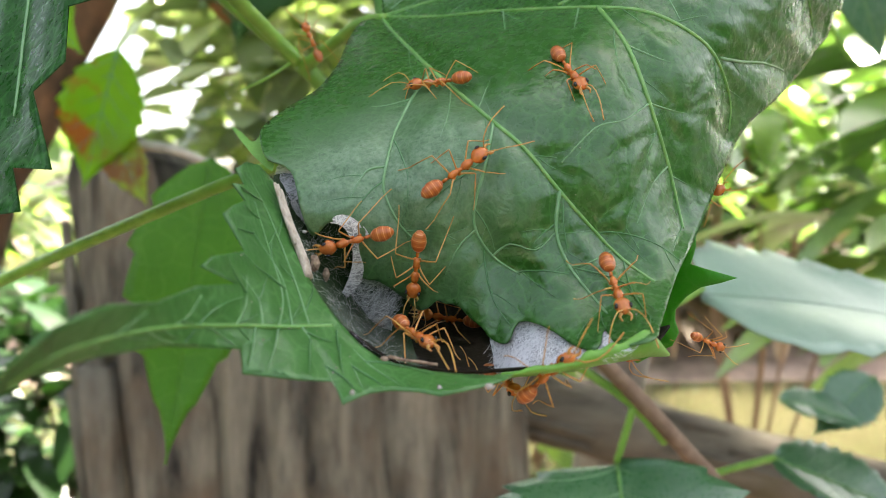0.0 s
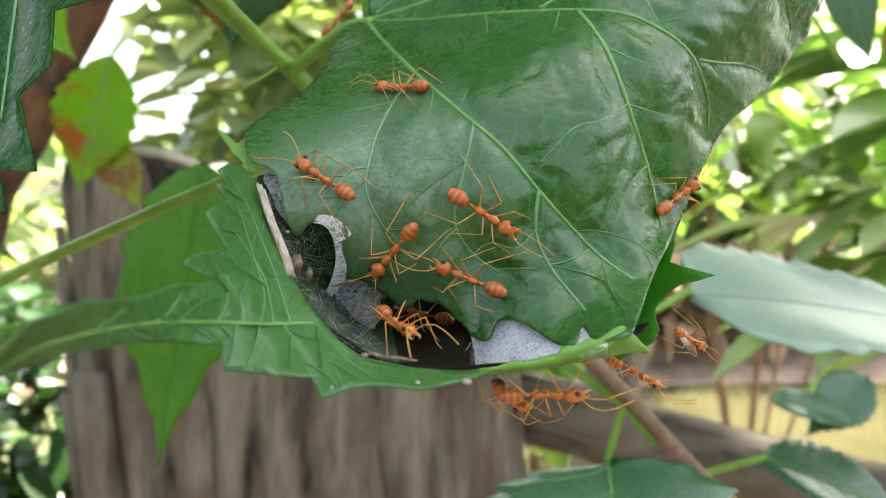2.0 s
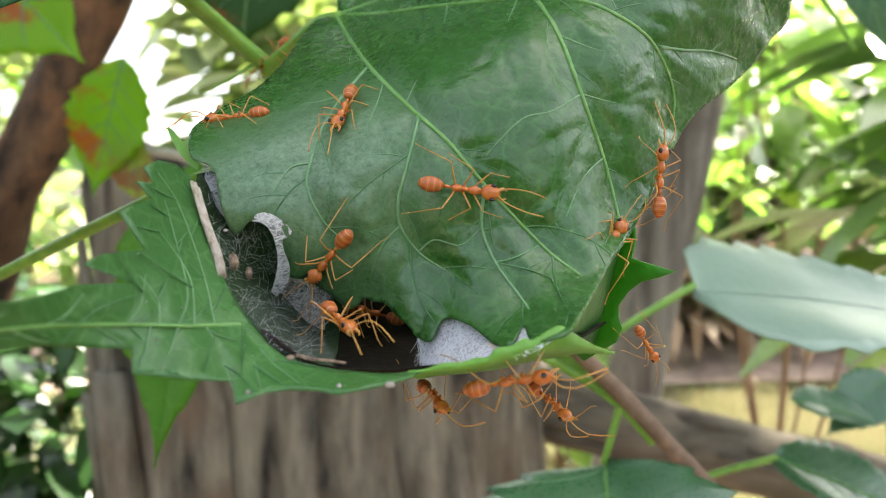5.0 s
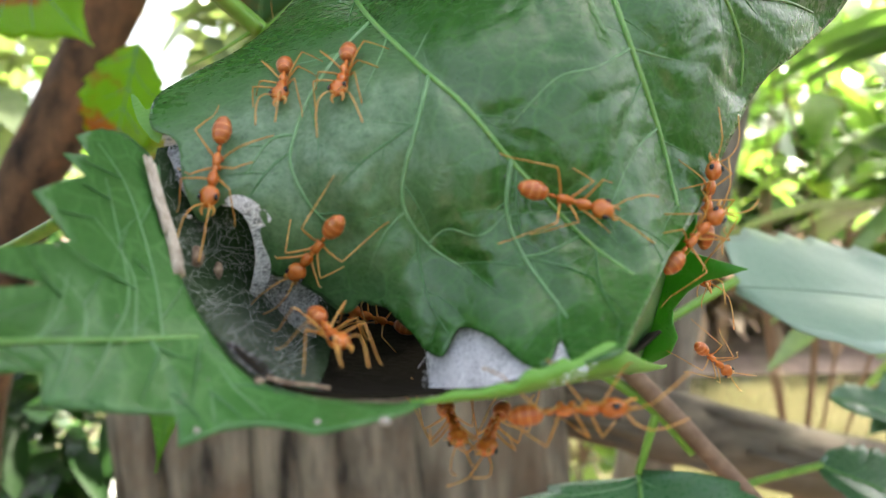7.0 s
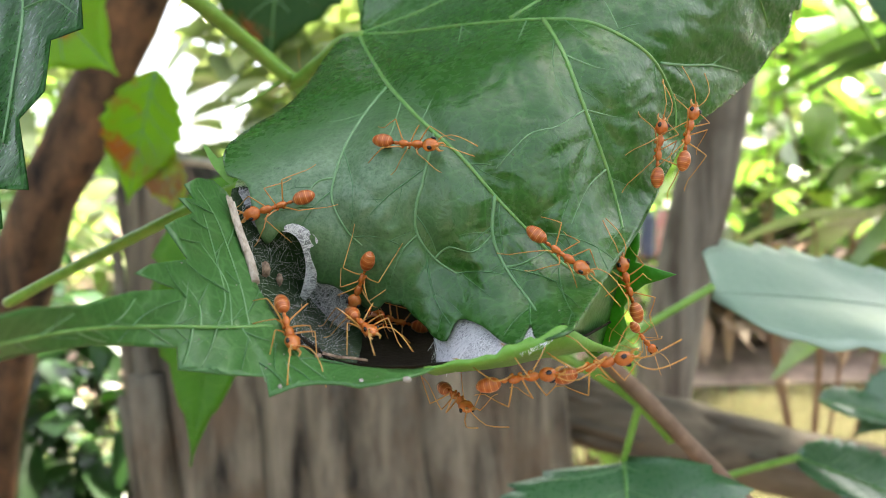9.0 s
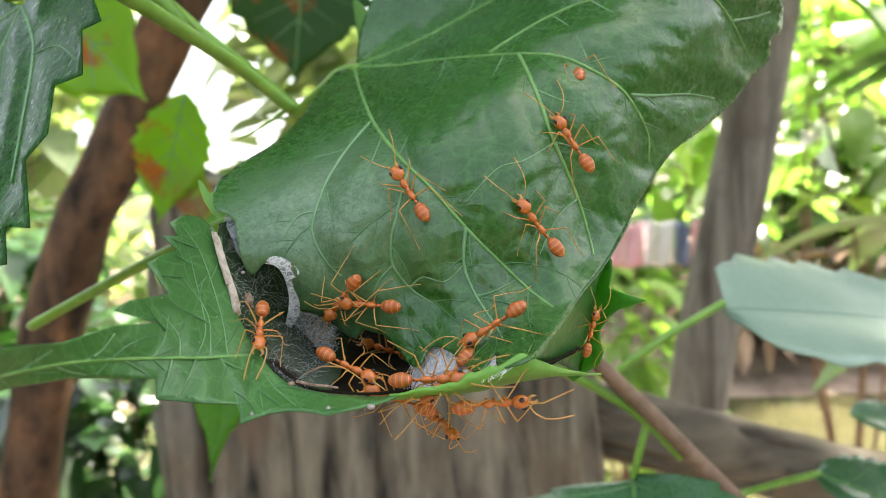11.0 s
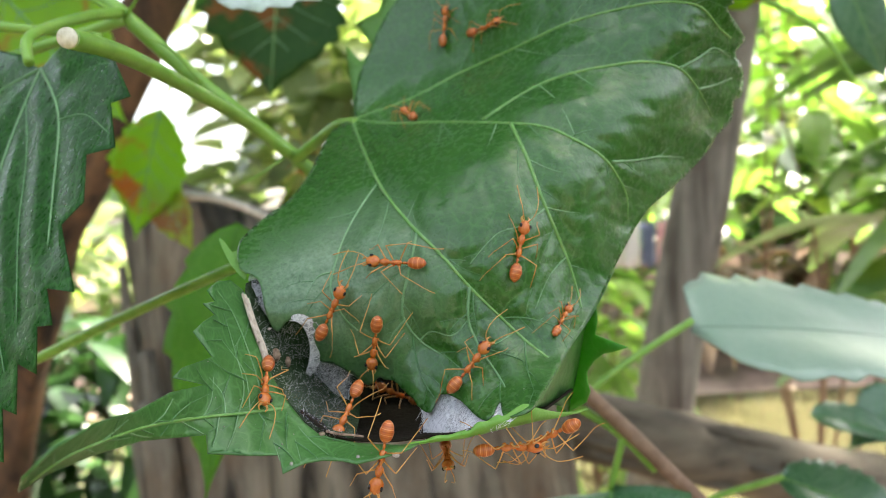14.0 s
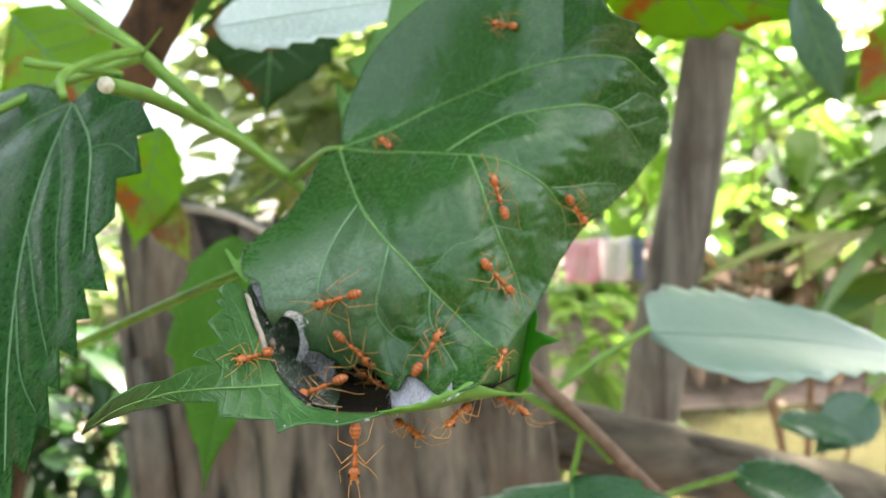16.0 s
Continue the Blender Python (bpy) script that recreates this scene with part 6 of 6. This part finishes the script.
        (8.75, 24.3, 79.0, 1283.0, -144, 36, 141), (9, 23.6, 79.0, 1282.7, 153, 43, 54), (11.5, 8.2, 78.3, 1283.2, 2, 63, -87), (12, 9.6, 78.3, 1285.6, 37, 56, -48),
        (12.5, 16.4, 82.2, 1285.1, 4, 35, -123), (13, 20.3, 81.3, 1286.1, -6, 24, -132), (13.5, 24.8, 77.4, 1286.1, -9, 7, -167), (13.75, 24.6, 78.2, 1284.7, -69, -20, -170),
        (14, 24.4, 79.0, 1283.3, -142, -34, -144), (14.17, 24.8, 79.0, 1283.5, -131, 3, 177), (14.34, 26.4, 92.0, 1280.6, 38, 164, -66), (14.5, 28.1, 105.0, 1277.7, -160, 12, 49),
        (15, 25.9, 105.0, 1277.4, -161, 9, 39), (15.5, 28.3, 105.0, 1277.6, -160, 14, 55), (16, 28.6, 105.0, 1277.8, -160, 12, 49),
    ],
    [
        (0, 38.1, 115.9, 1299.4, 90, -67, 162), (0.5, 38.4, 115.9, 1299.5, 90, -66, 162), (1, 38.3, 115.9, 1299.6, 90, -69, 162), (1.5, 38.1, 115.9, 1299.7, 90, -67, 162),
        (2, 33.5, 115.9, 1298.5, 90, -50, 162), (6.5, 33.5, 115.9, 1290.9, 90, -68, 162), (6.83, 33.1, 111.6, 1289.2, -18, -51, -128), (7.17, 32.6, 107.2, 1287.4, -61, -15, -133),
        (7.5, 32.1, 102.8, 1285.6, -105, 9, -161), (8, 31.6, 102.8, 1285.2, -105, -7, -157), (8.17, 32.0, 102.8, 1284.8, -116, -56, -137), (8.33, 32.5, 102.8, 1284.4, 128, -66, -14),
        (8.5, 33.0, 102.8, 1284.0, 105, -18, 16), (9, 30.3, 96.3, 1287.5, 90, -18, 27), (11.5, 17.4, 92.1, 1307.1, 68, -37, 25), (12, 11.2, 101.1, 1316.3, 32, -23, 4),
        (12.5, 11.2, 103.3, 1318.0, 34, -16, -8), (13, 10.9, 106.3, 1319.9, 34, -15, -11), (13.5, 10.5, 114.7, 1324.7, 31, -18, -10), (14, 3.0, 130.1, 1330.1, 22, -27, 11),
        (14.5, 3.0, 130.6, 1330.3, 24, -26, 7), (15, 2.5, 130.6, 1330.1, 22, -27, 11), (15.5, 2.6, 130.8, 1330.2, 22, -27, 11), (16, 2.7, 130.9, 1330.4, 22, -27, 11),
    ],
    [
        (0, -10.0, 140.0, 1316.0, 78, 17, 177), (4.2, -12.0, 142.0, 1320.0, 78, 17, 177), (5.6, -19.0, 134.0, 1322.5, 55, 58, 162), (6.05, -14.5, 122.4, 1318.7, 12, 35, 167),
        (6.5, -10.0, 110.8, 1314.8, -26, 20, -174), (7, -8.8, 98.8, 1308.2, -34, 15, 179), (7.5, -7.4, 93.2, 1303.8, -50, 16, -179), (8, -6.0, 90.7, 1299.6, -88, 6, 175),
        (8.5, -9.2, 90.9, 1300.1, -72, -42, 165), (9, -12.9, 90.5, 1299.7, -44, -67, 138), (11.5, 4.1, 90.9, 1289.2, 178, -80, -109), (12, 4.6, 91.1, 1288.4, -104, -63, 169),
        (12.25, 5.8, 90.4, 1289.4, 94, -56, -24), (12.5, 6.9, 89.7, 1290.3, 93, 5, -16), (13, 7.8, 89.8, 1290.1, 88, 41, -17), (13.5, 14.7, 85.0, 1286.5, -4, 46, -125),
        (14, 13.6, 87.3, 1288.3, 57, 30, -36), (14.5, 13.2, 87.7, 1288.8, 60, 33, -34), (15, 13.5, 87.6, 1288.8, 60, 32, -32), (15.5, 13.5, 87.4, 1288.5, 58, 31, -35),
        (16, 13.4, 87.2, 1288.4, 61, 24, -31),
    ],
    [
        (0, 4.0, 116.0, 1292.5, 149, 10, 17), (9.2, 4.0, 116.0, 1292.5, 149, 10, 17), (10.35, 5.0, 97.1, 1285.2, 108, -34, 11), (11.5, 6.0, 78.3, 1277.8, 19, -62, 68),
        (12, 5.0, 78.3, 1279.4, 50, -46, 31), (12.5, 2.2, 78.3, 1282.5, 38, -55, 47), (13, -5.4, 78.3, 1283.1, 54, -40, 25), (13.25, -8.1, 79.8, 1284.8, 41, -5, 21),
        (13.5, -10.8, 81.4, 1286.5, 23, 28, 8), (13.75, -8.9, 86.2, 1292.1, 60, 27, 4), (14, -7.0, 91.0, 1297.6, 97, 29, -0), (14.5, -5.4, 90.8, 1301.0, 62, 40, -27),
        (15, -1.5, 92.9, 1305.7, 40, 29, -48), (15.5, 14.1, 92.8, 1309.8, 16, 55, -74), (16, 24.7, 94.5, 1302.4, -83, 43, -141),
    ],
    [
        (0, 12.0, 114.0, 1286.5, -10, -6, 149), (9.2, 12.0, 114.0, 1286.5, -10, -6, 149), (11.5, 11.8, 78.3, 1281.3, -57, -34, 160), (11.75, 10.1, 78.3, 1281.3, -63, 2, -179),
        (12, 8.5, 78.3, 1281.3, -56, 37, -158), (12.5, 2.5, 78.3, 1283.5, -51, 45, -150), (13, 6.1, 78.3, 1283.9, -33, 58, -128), (13.25, 5.0, 78.3, 1282.9, -63, 1, -180),
        (13.5, 3.8, 78.3, 1281.9, -35, -57, 130), (14, 2.6, 73.0, 1281.9, -84, -14, 179), (14.5, 1.2, 73.0, 1280.4, -84, -24, 177), (15, 1.7, 73.0, 1279.5, -82, -41, 175),
        (15.5, 2.1, 73.0, 1278.1, -84, -9, 179), (16, 2.2, 73.0, 1277.3, -84, -3, 180),
    ],
    [
        (0, 1.4, 107.6, 1281.5, 13, -52, 74), (4, -0.9, 107.6, 1282.2, 24, -49, 60), (9, -0.2, 107.6, 1281.1, 22, -50, 61), (16, 1.1, 107.6, 1279.4, 32, -45, 49),
    ],
    [
        (0, 7.4, 99.0, 1291.5, -78, 30, 150), (4, 7.0, 99.4, 1291.0, -80, 24, 156), (8, 7.8, 98.8, 1290.6, -76, 34, 146), (12, 7.2, 99.2, 1291.2, -80, 28, 152), (16, 7.4, 99.0, 1291.4, -78, 30, 150),
    ],
    [
        (0, 0.6, 102.0, 1288.0, -60, -40, 120), (5, 1.2, 101.6, 1288.4, -58, -34, 126), (10, 0.4, 102.2, 1287.8, -62, -42, 118), (16, 0.8, 102.0, 1288.2, -60, -40, 122),
    ],
    [
        (0, -25.7, 156.9, 1330.1, 77, -26, -6), (0.5, -23.4, 156.9, 1331.4, 78, -9, -10), (0.67, -22.3, 156.9, 1332.8, 68, -58, 7), (0.83, -21.3, 156.9, 1334.2, -60, -66, 140),
        (1, -20.2, 156.9, 1335.5, -78, -18, 164), (1.17, -19.9, 156.9, 1335.5, -76, 33, 176), (1.33, -19.5, 156.9, 1335.4, -19, 78, -122), (1.5, -19.2, 156.9, 1335.4, 74, 41, -22),
        (2, -18.4, 156.9, 1335.5, 75, 39, -22), (2.5, -18.6, 156.9, 1335.5, 75, 39, -22), (3, -21.5, 156.9, 1328.9, 76, -30, -5), (3.25, -22.3, 156.9, 1328.8, 59, -67, 17),
        (3.5, -23.0, 156.9, 1328.7, -57, -68, 138), (4, -23.9, 156.9, 1328.4, -72, -50, 154), (4.73, -25.1, 159.1, 1328.3, -45, -25, 96), (5.47, -26.3, 161.3, 1328.1, -50, 7, 55),
        (6.2, -27.5, 163.5, 1328.0, -77, 26, 6), (16, -27.5, 163.5, 1328.0, -77, 26, 6),
    ],
]


def motions():
    for k, rows in enumerate(TRACKS):
        ant = first_ant if k == 0 else ANTS[k - 1]
        path = [(t, pose(x / 1000, y / 1000, z / 1000, a, b, c)) for t, x, y, z, a, b, c in rows]
        walk(ant, path)
        stride(ant, k, path)


ANTS = [copy_thing(first_ant, Matrix.Identity(4)) for _ in TRACKS[1:]]
# one small worker among the large ones
ANTS[7].scale = (0.72, 0.72, 0.72)
tagged(ANTS[7], "small orange-amber weaver ant clinging to the leaf edge")
motions()
